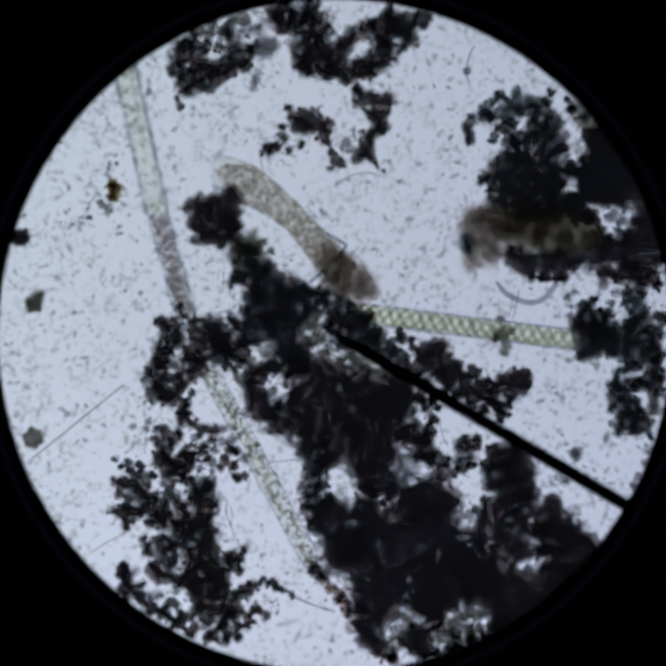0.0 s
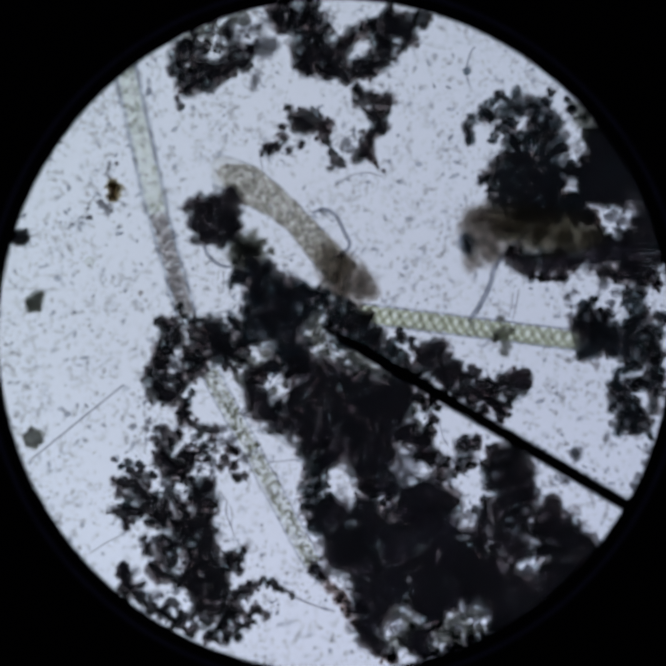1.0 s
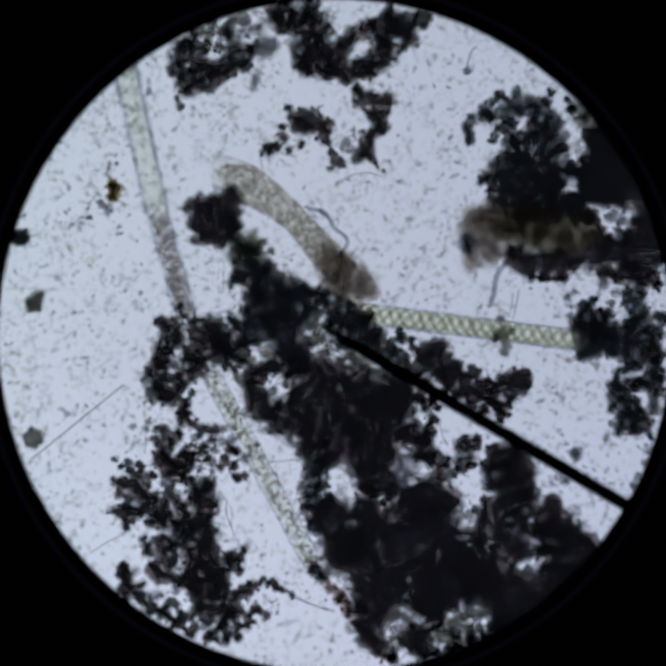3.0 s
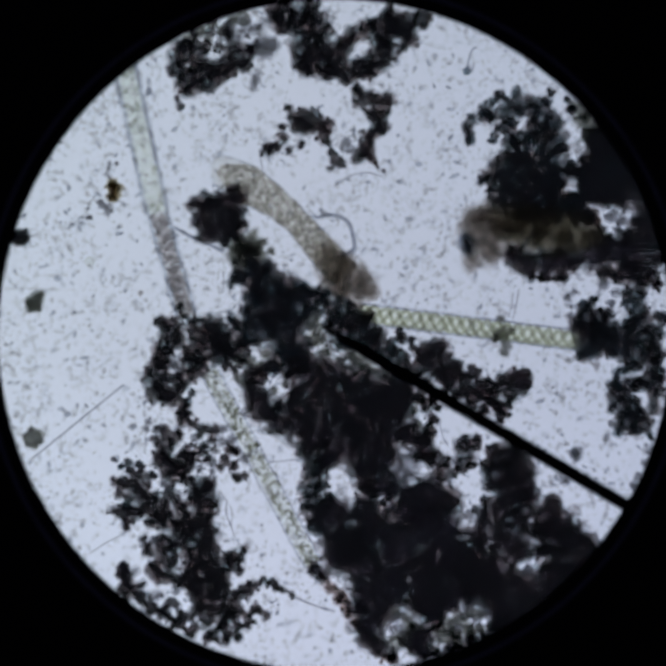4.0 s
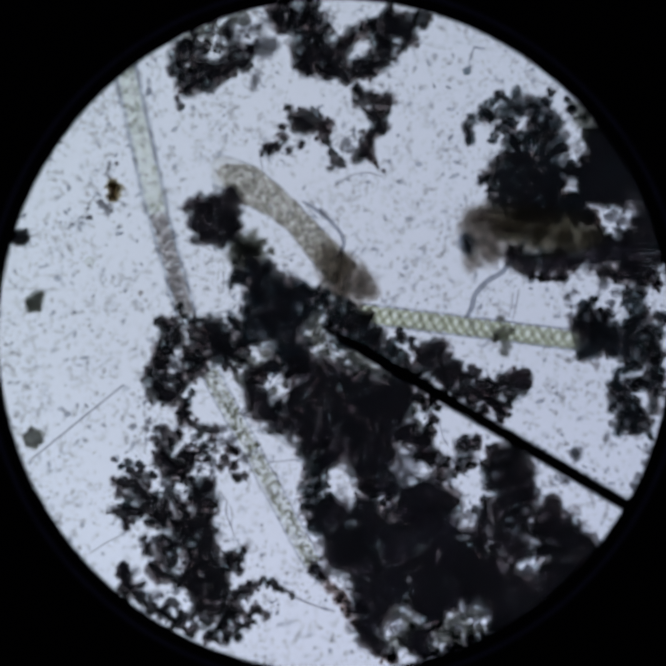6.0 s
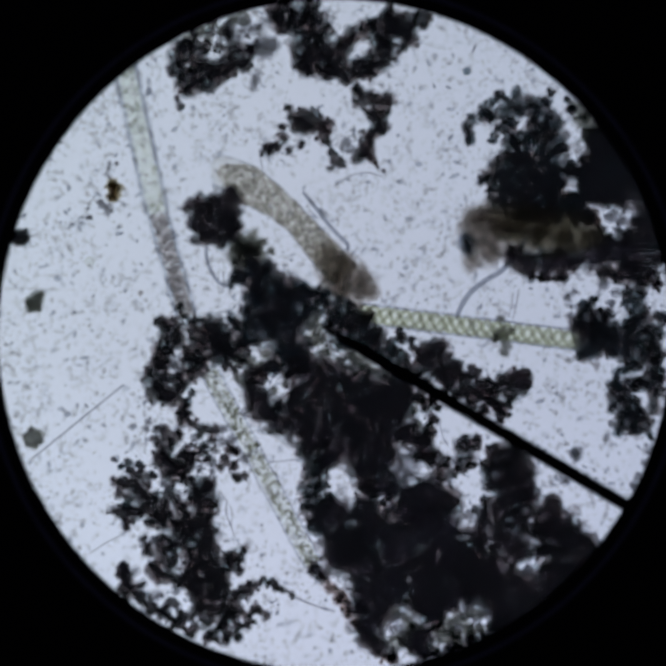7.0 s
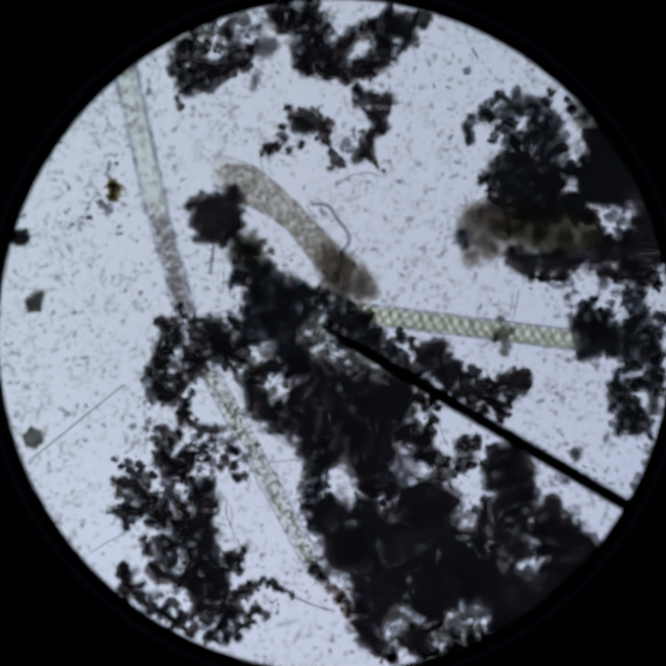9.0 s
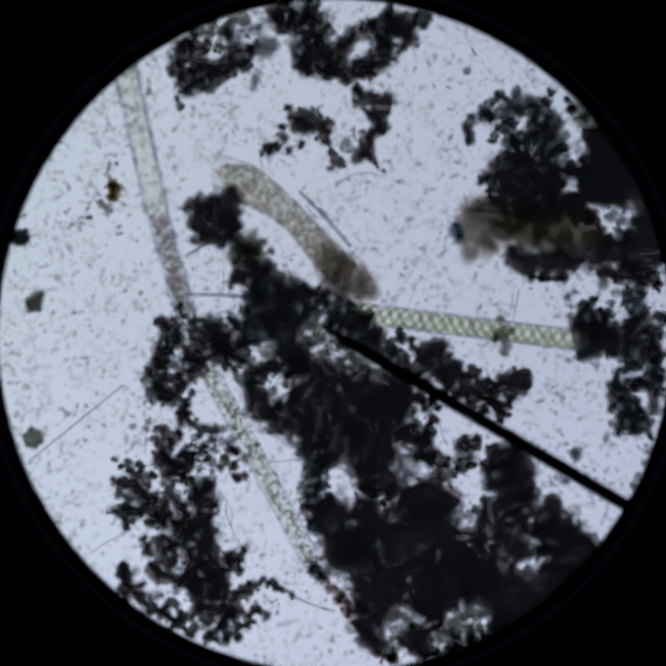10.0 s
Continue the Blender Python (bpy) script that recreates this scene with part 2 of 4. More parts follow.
# ---- the setting: lamp, slide, field stop, tube ----
def disc(name, radius, z, thick, material, around=96):
    bm = bmesh.new()
    bmesh.ops.create_cone(bm, cap_ends=True, segments=around, radius1=radius, radius2=radius, depth=thick)
    ob = new(name, mesh_of(bm, name, material, False))
    ob.location = (0, 0, z)
    return ob


def turned(name, profile, material, centre=(0, 0), around=160, closed=True):
    """A ring turned round the upright axis from a profile of (radius, z) in metres."""
    bm = bmesh.new()
    rings = [[bm.verts.new((centre[0] + r * math.cos(a), centre[1] + r * math.sin(a), z)) for r, z in profile]
             for a in (2 * math.pi * k / around for k in range(around))]
    n = len(profile)
    for i in range(around):
        p, q = rings[i], rings[(i + 1) % around]
        for k in range(n if closed else n - 1):
            bm.faces.new((p[k], q[k], q[(k + 1) % n], p[(k + 1) % n]))
    bmesh.ops.recalc_face_normals(bm, faces=bm.faces)
    return new(name, mesh_of(bm, name, material, False))


lamp = tagged(disc("stage_lamp", 4.3, -2.0, 0.1, LAMP), "round bluish-white glowing lamp under the stage", "lamp")
slide = disc("ground", 4.2, -0.03, 0.06, SLIDE)
tagged(slide, "clear glass microscope slide that carries the drop", "slide", kind="structure")
slide.visible_shadow = False

STOP_Z = 47.0
CENTRE = at(788.5, 790, STOP_Z)
RIM = 791.0 * S * (H - STOP_Z * S) / H
field_stop = turned("field_stop", [(RIM, CENTRE.z), (RIM + 2 * S, CENTRE.z + 3 * S), (RIM + 24 * S, CENTRE.z + 5 * S), (RIM + 28 * S, CENTRE.z + 9 * S),
                                   (4.42, CENTRE.z + 9 * S), (4.42, CENTRE.z - 3 * S), (RIM + 4 * S, CENTRE.z - 3 * S)], BLACK, (CENTRE.x, CENTRE.y))
tagged(field_stop, "black round metal field stop of the eyepiece", "field stop", kind="structure")
# a thin added ring whose colour stands in for a reflection on the stop
lip = turned("field_stop_lip", [(RIM + 26 * S, CENTRE.z + 8 * S), (RIM + 28 * S, CENTRE.z + 12 * S), (RIM + 36 * S, CENTRE.z + 12 * S), (RIM + 38 * S, CENTRE.z + 8 * S)],
             STOP_GLINT, (CENTRE.x, CENTRE.y))
tagged(lip, "thin blue-black ring painted as a faint reflection on the field stop", "lip", kind="structure")
lamp_house = turned("wall_lamp_house", [(4.32, -2.2), (4.4, -2.2), (4.4, CENTRE.z - 3 * S), (4.22, CENTRE.z - 3 * S), (4.22, -0.06), (4.32, -0.10)], BLACK)
tagged(lamp_house, "black round house of the lamp under the stage", "lamp house", kind="structure")
tagged(disc("floor", 4.4, -2.25, 0.1, BLACK), "black foot under the lamp", "foot", kind="structure")


def pointer():
    top = thing("eyepiece_pointer", at(1478, 1192, STOP_Z), "thin black metal pointer needle fixed to the field stop", "pointer")
    base, tip = at(1492, 1200, STOP_Z), at(762, 770, STOP_Z)
    pts = [base.lerp(tip, k / 12) - top.location for k in range(13)]
    radii = [S * r for r in (15, 15, 15, 15, 15, 15, 15, 15, 15, 15, 14.5, 12, 3)]
    part("needle", tube(pts, radii, 10), BLACK, top).scale = (1, 1, 0.3)  # a flat strip


pointer()

# ---- flocs of detritus ----
floc("floc", "dark ragged floc touching the field stop", [
    (430, 125, 26), (420, 165, 22), (445, 188, 28), (440, 214, 14), (472, 150, 24), (500, 180, 24), (490, 205, 17), (520, 165, 24), (545, 150, 26),
    (556, 116, 23), (536, 80, 15), (480, 112, 16), (450, 108, 15), (575, 150, 16), (590, 122, 13), (416, 230, 7), (421, 251, 7), (460, 85, 12), (495, 75, 9), (430, 105, 12), (515, 110, 12), (475, 190, 10)], CRUMBLY)
floc("floc", "small grey blurred floc in clear water", [(618, 110, 24), (640, 106, 17), (600, 112, 18), (625, 120, 14)], GREY_FLOC, heap=40.0)
floc("floc", "faint grey crumb hanging below a dark floc", [(603, 185, 11), (598, 205, 11), (606, 168, 8)], GREY_FLOC, heap=34.0)
floc("floc", "pale brown thin floc at the field stop", [(575, 50, 16), (600, 70, 14), (625, 50, 18), (645, 35, 14), (570, 80, 14), (540, 62, 15), (515, 82, 14), (500, 62, 12), (555, 95, 13)], GREY_FLOC)
floc("floc", "grey-olive half-clear floc at the field stop", [
    (470, 72, 14), (442, 92, 13), (500, 52, 14), (526, 70, 14), (490, 92, 12), (548, 48, 11)], OLIVE_FLOC, crumbs=0.6)
floc("floc", "large dark branched floc", [
    (675, 20, 25), (665, 60, 22), (700, 50, 28), (730, 20, 22), (740, 70, 38), (725, 110, 36), (718, 150, 27), (750, 140, 38), (772, 165, 22),
    (790, 130, 28), (795, 160, 24), (820, 180, 20), (842, 160, 24), (860, 155, 26), (890, 145, 26), (912, 118, 24), (890, 100, 16), (900, 68, 28),
    (862, 70, 20), (832, 84, 20), (812, 104, 20), (932, 55, 28), (960, 60, 26), (965, 90, 20), (950, 110, 12), (990, 45, 17), (1010, 40, 9), (912, 30, 17), (776, 70, 12), (640, 25, 16), (655, 40, 14), (880, 55, 14), (1000, 60, 9), (905, 95, 14), (870, 175, 13), (935, 75, 12)], CRUMBLY)
floc("floc", "dark floc in a chain of small lumps", [
    (845, 215, 14), (850, 240, 17), (870, 225, 14), (892, 247, 20), (915, 235, 17), (905, 262, 16), (880, 272, 16), (902, 295, 17), (885, 310, 15),
    (865, 325, 16), (860, 352, 20), (872, 370, 13), (842, 372, 13), (886, 388, 6), (903, 402, 5)], CRUMBLY)
floc("floc", "grey thin floc beside a dark chain", [(825, 350, 12), (815, 335, 12), (806, 350, 8)], GREY_FLOC)
floc("floc", "dark crumbly floc in clear water", [
    (682, 255, 10), (692, 275, 13), (715, 270, 15), (740, 270, 15), (702, 298, 15), (730, 298, 18), (760, 295, 18), (776, 290, 13), (762, 320, 15),
    (772, 336, 9), (668, 298, 9), (665, 325, 13), (650, 345, 13), (626, 345, 10), (617, 358, 6), (640, 358, 8), (680, 355, 8), (708, 342, 9),
    (778, 360, 8), (790, 378, 13), (802, 388, 9), (776, 398, 8)], CRUMBLY)
floc("floc", "large blue-black floc with a crumbly crown", [
    (1100, 300, 13), (1110, 330, 11), (1115, 280, 13), (1140, 255, 13), (1150, 275, 17), (1175, 225, 13), (1190, 265, 22), (1215, 217, 13), (1230, 245, 24),
    (1265, 255, 26), (1290, 240, 12), (1296, 217, 7), (1180, 300, 16), (1160, 330, 9), (1268, 305, 27), (1205, 325, 20), (1300, 292, 26), (1310, 338, 28),
    (1250, 355, 40), (1212, 370, 32), (1180, 400, 28), (1152, 420, 18), (1136, 425, 9), (1230, 420, 52), (1285, 400, 46), (1200, 460, 38), (1162, 472, 16), (1205, 288, 13), (1246, 322, 15), (1222, 268, 13), (1252, 284, 10), (1160, 240, 9), (1130, 268, 9), (1195, 235, 10), (1105, 315, 9), (1165, 315, 9), (1155, 445, 9)], TEAL_CRUMBLY)
floc("floc", "broad black floc running under the field stop", [
    (1404, 432, 42), (1440, 420, 55), (1402, 388, 32), (1404, 330, 24), (1425, 345, 40), (1470, 400, 50), (1372, 378, 12), (1500, 450, 36),
    (1530, 520, 38), (1545, 580, 30), (1428, 325, 26), (1385, 402, 14), (1366, 408, 16), (1380, 440, 18), (1376, 500, 14),
    (1420, 462, 16), (1460, 468, 16), (1440, 455, 16), (1368, 468, 22)], TEAL_FLOC)
floc("floc", "thin green-black floc along the field stop", [
    (1375, 262, 20), (1400, 298, 24), (1368, 282, 16), (1352, 248, 12), (1385, 318, 18), (1420, 330, 22)], OLIVE_FLOC)
floc("floc", "black floc under a crumbly crown", [
    (1262, 476, 44), (1312, 482, 32), (1345, 255, 13), (1335, 235, 9), (1348, 400, 18), (1360, 486, 20), (1305, 405, 18), (1288, 436, 20), (1334, 484, 12),
    (1338, 408, 10), (1300, 460, 18), (1250, 492, 24), (1300, 498, 22), (1360, 515, 16), (1345, 500, 12), (1352, 482, 18), (1322, 428, 12), (1345, 462, 12)], TEAL_FLOC)
floc("floc", "dark floc with a ragged lower edge", [
    (1212, 600, 24), (1240, 620, 27), (1250, 650, 11), (1290, 620, 30), (1290, 655, 9),
    (1330, 612, 30), (1325, 652, 14), (1352, 620, 20), (1400, 600, 33), (1450, 590, 33), (1490, 600, 33), (1515, 560, 30), (1480, 640, 28), (1450, 652, 15),
    (1535, 640, 18), (1512, 660, 18), (1390, 510, 14), (1425, 640, 18), (1500, 630, 22), (1550, 610, 16), (1430, 572, 18), (1475, 560, 22), (1545, 670, 14), (1505, 520, 12), (1275, 655, 9), (1308, 655, 9)])
floc("floc", "dark umber half-clear floc", [(1200, 520, 40), (1245, 540, 46), (1300, 545, 46), (1355, 555, 38), (1400, 555, 24)], UMBER_FLOC, tall=13.0, lift=36.0)
brown_floc = floc("floc", "grey-brown soft floc that drifts a little", [
    (1120, 507, 24), (1150, 502, 22), (1140, 550, 52), (1125, 590, 34), (1155, 520, 34), (1178, 565, 38), (1115, 530, 28), (1110, 620, 18), (1160, 605, 18)], BROWN_FLOC, tall=14.0, lift=34.0, crumbs=0.5)
knob_floc = floc("floc", "small blue-black knob at the edge of a brown floc", [(1098, 572, 18), (1102, 588, 13), (1096, 558, 11)], BLUE_FLOC, crumbs=0.5, heap=40.0)
floc("floc", "round black floc at the end of a green filament", [
    (1380, 722, 18), (1395, 706, 9), (1372, 760, 27), (1402, 770, 38), (1392, 818, 29), (1370, 833, 15), (1420, 798, 28), (1430, 742, 13), (1450, 790, 28), (1480, 800, 19), (1440, 828, 16), (1470, 830, 22), (1480, 762, 18)], TEAL_FLOC)
floc("floc", "ragged dark floc along the field stop", [
    (1500, 730, 24), (1512, 762, 28), (1530, 800, 24), (1555, 750, 18), (1502, 692, 16), (1475, 690, 13), (1522, 832, 28), (1492, 860, 20), (1540, 870, 20),
    (1530, 902, 23), (1450, 880, 11), (1440, 905, 11), (1450, 930, 18), (1460, 960, 22), (1490, 950, 16), (1480, 990, 28), (1456, 1015, 14), (1500, 1015, 16),
    (1522, 1000, 16), (1540, 960, 16), (1530, 1022, 9), (1500, 800, 26), (1545, 835, 20), (1545, 925, 18), (1552, 885, 16), (1500, 905, 16), (1480, 905, 16), (1505, 975, 20), (1470, 870, 12), (1555, 780, 12), (1470, 715, 9), (1455, 905, 13), (1476, 926, 13), (1440, 960, 9)], TEAL_CRUMBLY)
floc("floc", "grey lacy floc at the edge of a black one", [
    (1338, 715, 9), (1345, 740, 8), (1332, 698, 6), (1420, 672, 13), (1450, 690, 12), (1480, 708, 11), (1440, 712, 8), (1350, 690, 7), (1410, 690, 8)], GREY_FLOC)
floc("floc", "grey lacy floc in a gap of black ones", [
    (1398, 500, 12), (1470, 488, 10), (1492, 518, 11), (1420, 538, 10), (1455, 540, 9), (1385, 525, 10), (1480, 545, 10), (1430, 485, 8), (1400, 470, 14), (1440, 510, 14), (1465, 520, 12), (1375, 490, 12), (1410, 545, 12)], GREY_FLOC)
floc("floc", "round greenish cluster with dark grains near the field stop", [
    (62, 1030, 10), (75, 1012, 9), (92, 1018, 8), (96, 1038, 8), (82, 1047, 9), (65, 1046, 8), (79, 1031, 16)], OLIVE_FLOC, crumbs=0.5)
floc("floc", "grey-green half-clear floc at the lower field stop", [
    (1040, 1500, 16), (1078, 1510, 14), (970, 1505, 24), (930, 1512, 17), (998, 1530, 16), (1108, 1442, 13), (1066, 1500, 15), (1022, 1482, 12), (1106, 1488, 14), (1132, 1480, 12), (1000, 1520, 12), (985, 1000, 10), (990, 940, 12), (975, 965, 10)], OLIVE_FLOC)
floc("floc", "grey-green blurred floc in a gap by the field stop", [
    (1056, 1472, 17), (1084, 1456, 16), (1104, 1482, 15), (1074, 1492, 14), (1128, 1446, 12)], OLIVE_FLOC, crumbs=0.4, heap=34.0)
floc("floc", "grey-green blurred floc between black ones", [
    (928, 1438, 13), (955, 1455, 12), (968, 1478, 15), (945, 1500, 13)], OLIVE_FLOC, crumbs=0.4, heap=34.0)
floc("floc", "grey blurred floc along the pointer", [
    (845, 848, 15), (866, 862, 13), (828, 838, 13), (880, 872, 11)], OLIVE_FLOC, crumbs=0.4, heap=34.0)
floc("floc", "pinkish half-clear floc in a gap", [(1395, 505, 14), (1384, 525, 12), (1405, 525, 10), (1335, 460, 9), (1318, 448, 9)], RUST_FLOC)
floc("floc", "thin grey-green crumbs along the field stop", [
    (1530, 1060, 12), (1520, 1090, 10), (1502, 1120, 9), (1490, 1142, 8), (1430, 1028, 8), (1440, 1000, 8), (1535, 1085, 8)], GREY_FLOC)
floc("floc", "grey half-clear floc near the pointer tip", [
    (742, 770, 18), (735, 800, 16), (755, 800, 14), (765, 830, 14), (745, 745, 11), (905, 880, 14), (800, 850, 12)], OLIVE_FLOC)
floc("floc", "grey mottled floc among black ones", [
    (560, 845, 13), (590, 850, 13), (625, 835, 12), (610, 865, 12), (575, 770, 10), (560, 890, 10), (645, 920, 10), (600, 880, 10), (670, 905, 8)], OLIVE_FLOC)
floc("floc", "grey lacy floc between dark lumps", [
    (402, 855, 15), (420, 870, 13), (415, 842, 11), (350, 992, 8), (460, 1032, 11), (470, 1100, 11), (360, 950, 7), (345, 1010, 7), (500, 1110, 8), (520, 1040, 14), (545, 1035, 12), (500, 1090, 12), (575, 1080, 12), (525, 1010, 10)], GREY_FLOC)
floc("floc", "grey lacy floc between brown-black lumps", [
    (400, 1150, 12), (385, 1140, 10), (425, 1165, 12), (345, 1285, 12), (360, 1275, 10), (400, 1210, 10), (430, 1215, 10), (415, 1390, 10), (460, 1395, 12), (400, 1420, 10), (430, 1450, 10), (455, 1470, 8)], GREY_FLOC)
floc("floc", "grey-brown half-clear floc along the lower field stop", [
    (318, 1345, 12), (335, 1375, 13), (366, 1402, 13), (396, 1420, 12)], GREY_FLOC, crumbs=0.5)
floc("floc", "faint teal floc among brown-black ones", [
    (302, 1088, 9), (284, 1100, 8), (268, 1084, 5), (326, 1092, 8), (300, 1190, 12), (330, 1205, 12), (440, 945, 11), (452, 925, 10)], TEAL_CRUMBLY)
floc("floc", "grey half-clear floc below the pointer", [
    (1075, 1085, 12), (1060, 1120, 10), (1130, 1230, 14), (1240, 1220, 9), (1255, 1250, 10), (1215, 1320, 12), (1245, 1345, 12), (1275, 1345, 10), (1100, 1215, 10), (1060, 1490, 12), (1095, 1440, 16), (1120, 1465, 14), (1080, 1475, 12), (940, 1482, 18), (930, 1452, 14), (955, 1505, 14)], GREY_FLOC)
floc("floc", "greenish dark crumb stuck to a filament", [(1180, 752, 10), (1184, 784, 15), (1190, 814, 13), (1166, 792, 10), (1204, 780, 9), (1191, 832, 8)], OLIVE_FLOC, heap=34.0)
floc("floc", "small black floc beside the pointer", [(945, 797, 13), (940, 782, 10), (966, 800, 9)])
floc("floc", "dark crumbly floc beside the pointer", [
    (1000, 830, 21), (1030, 820, 22), (1010, 858, 24), (1045, 850, 26), (1060, 880, 22), (1080, 860, 13), (1100, 890, 15), (1090, 918, 19), (1120, 880, 13),
    (1130, 918, 20), (1150, 900, 14), (1170, 920, 18), (1180, 890, 13), (1210, 888, 17), (1230, 885, 15), (1245, 880, 8), (1225, 915, 20), (1206, 935, 13),
    (1190, 955, 13), (1160, 950, 14), (1190, 975, 11), (1040, 882, 20), (1110, 920, 18), (1080, 890, 16), (1145, 930, 18), (1240, 900, 13), (1198, 905, 16), (985, 850, 12), (975, 820, 9), (1110, 865, 10), (1175, 960, 12), (1075, 930, 13), (1110, 950, 13), (1140, 965, 13), (1178, 988, 11), (1060, 908, 13)], THICK)
floc("floc", "dark crumbly floc between a black mass and the pointer", [
    (1008, 955, 15), (1016, 985, 14), (1008, 1022, 16), (986, 932, 14), (1020, 936, 14), (1045, 926, 12), (1000, 908, 14), (990, 1040, 14), (1030, 960, 9)], CRUMBLY)
small_floc = floc("floc", "black shaggy floc at the head of the larva", [
    (490, 490, 24), (470, 500, 17), (440, 492, 9), (520, 480, 28), (542, 450, 16), (556, 470, 18), (500, 530, 28), (475, 540, 18), (530, 530, 28),
    (455, 565, 9), (510, 560, 20), (545, 560, 15), (470, 470, 14), (548, 500, 18), (556, 530, 16), (458, 522, 18), (480, 562, 18), (452, 482, 13), (520, 575, 14)], THICK, heap=42.0)
floc("floc", "grey-brown thin floc below a black one", [(560, 560, 14), (590, 556, 12), (600, 546, 9), (604, 588, 10), (620, 570, 10), (636, 590, 8)], OLIVE_FLOC, heap=34.0)
floc("floc", "dark grey half-clear floc between black ones", [(558, 598, 22), (588, 604, 22), (566, 575, 20), (600, 575, 18), (612, 600, 15), (562, 622, 16), (575, 590, 20), (596, 590, 18)], OLIVE_FLOC, crumbs=0.5, heap=38.0)
floc("floc", "blue-black floc in the middle of the field", [
    (560, 650, 18), (545, 665, 11), (600, 640, 28), (630, 625, 16), (620, 660, 34), (660, 680, 38), (700, 680, 26), (720, 700, 22), (728, 730, 18),
    (690, 730, 42), (640, 720, 42), (600, 700, 26), (580, 730, 18), (580, 760, 20), (620, 770, 36), (670, 780, 42), (700, 820, 28), (660, 830, 22), (565, 800, 11), (575, 792, 17), (546, 752, 13), (556, 770, 11), (600, 800, 16), (640, 860, 16), (590, 620, 14), (735, 690, 12)], TEAL_FLOC, heap=42.0)
floc("floc", "dark floc under the tip of the pointer", [
    (770, 690, 13), (755, 680, 9), (800, 722, 26), (790, 750, 26), (830, 747, 26), (850, 780, 32), (812, 800, 32), (880, 800, 28), (900, 830, 26), (930, 830, 14), (915, 855, 16), (760, 735, 12), (775, 772, 16), (865, 745, 16), (925, 805, 10), (945, 845, 17), (965, 866, 13), (920, 822, 13), (985, 882, 11), (1010, 900, 11), (755, 705, 16), (770, 716, 12), (746, 722, 10)], TEAL_CRUMBLY)
floc("floc", "large brown-black floc in the middle of the field", [
    (590, 880, 18), (600, 930, 26), (615, 965, 28), (695, 965, 40), (725, 900, 40), (760, 950, 58), (785, 878, 35), (836, 894, 33), (830, 960, 62),
    (890, 930, 52), (930, 950, 42), (960, 920, 18), (690, 860, 26), (650, 865, 18), (945, 948, 24), (940, 895, 24), (700, 850, 24), (735, 855, 24),
    (585, 905, 16), (570, 850, 14), (585, 830, 11), (620, 872, 13), (692, 930, 14), (622, 932, 14), (655, 955, 14),
    (678, 885, 11), (614, 896, 14), (562, 818, 15), (578, 806, 12), (556, 838, 12)], THICK)
floc("floc", "brown-black floc below a hole in the middle mass", [
    (650, 1000, 24), (640, 975, 18), (700, 1000, 38), (920, 1000, 46), (870, 1040, 46), (800, 1040, 50), (740, 1030, 36), (722, 1060, 22), (1000, 1030, 18),
    (965, 1022, 28), (1000, 1060, 24), (1010, 1010, 13)], THICK)
floc("floc", "soft blue-black floc beside the grainy green filament", [
    (742, 1108, 28), (728, 1150, 24), (734, 1190, 28), (747, 1232, 24), (754, 1140, 18), (770, 1180, 18), (760, 1210, 22), (756, 1085, 18)], TEAL_CRUMBLY)
floc("floc", "broad black floc with a hole in it", [
    (785, 1215, 40), (770, 1268, 14), (860, 1110, 36), (900, 1080, 36), (858, 1200, 32),
    (880, 1250, 56), (820, 1275, 46), (795, 1310, 36), (860, 1330, 56), (964, 1205, 40), (940, 1290, 56), (1000, 1230, 54), (1010, 1165, 40), (1060, 1180, 28),
    (1040, 1250, 50), (1050, 1320, 58), (742, 1340, 16), (758, 1358, 12), (905, 1140, 36), (775, 1085, 20), (850, 1102, 16), (862, 1150, 24), (884, 1160, 18), (902, 1186, 12), (925, 1152, 20), (956, 1166, 22), (986, 1150, 14)])
floc("floc", "black floc running to the lower edge of the field", [
    (1000, 1370, 66), (920, 1378, 52), (860, 1400, 36), (842, 1432, 22), (872, 1470, 33), (862, 1500, 22), (893, 1425, 30), (892, 1522, 22), (1005, 1428, 36),
    (1060, 1395, 42), (1030, 1442, 18), (1062, 1424, 14), (1102, 1416, 13), (992, 1500, 30), (985, 1530, 20), (1030, 1470, 14), (925, 1545, 16), (1030, 1538, 16), (1075, 1524, 18), (1110, 1510, 16), (1000, 1545, 14), (1140, 1498, 14), (1055, 1530, 14)])
floc("floc", "grey half-clear floc between black ones", [(960, 1090, 28), (945, 1120, 20), (985, 1060, 18)], GREY_FLOC)
floc("floc", "small dark floc near the pointer", [(1018, 1080, 23), (1040, 1112, 18), (1050, 1090, 14)], CRUMBLY)
floc("floc", "small dark floc near the pointer", [(1100, 1050, 24), (1122, 1040, 16), (1095, 1085, 11), (1086, 1102, 14), (1070, 1112, 10), (1110, 1096, 10)], CRUMBLY)
floc("floc", "broad brown-black floc below the pointer", [
    (1190, 1080, 33), (1180, 1120, 33), (1220, 1100, 33), (1240, 1132, 25), (1200, 1160, 38), (1250, 1172, 25), (1180, 1200, 33), (1140, 1212, 18), (1120, 1200, 9),
    (1220, 1222, 30), (1290, 1215, 34), (1300, 1182, 18), (1320, 1232, 32), (1300, 1270, 36), (1350, 1262, 32), (1380, 1290, 28), (1330, 1312, 38),
    (1200, 1270, 42), (1140, 1262, 42), (1225, 1175, 22), (1262, 1245, 18), (1165, 1062, 18), (1152, 1100, 18), (1155, 1140, 18), (1215, 1062, 18), (1142, 1180, 12)], THICK)
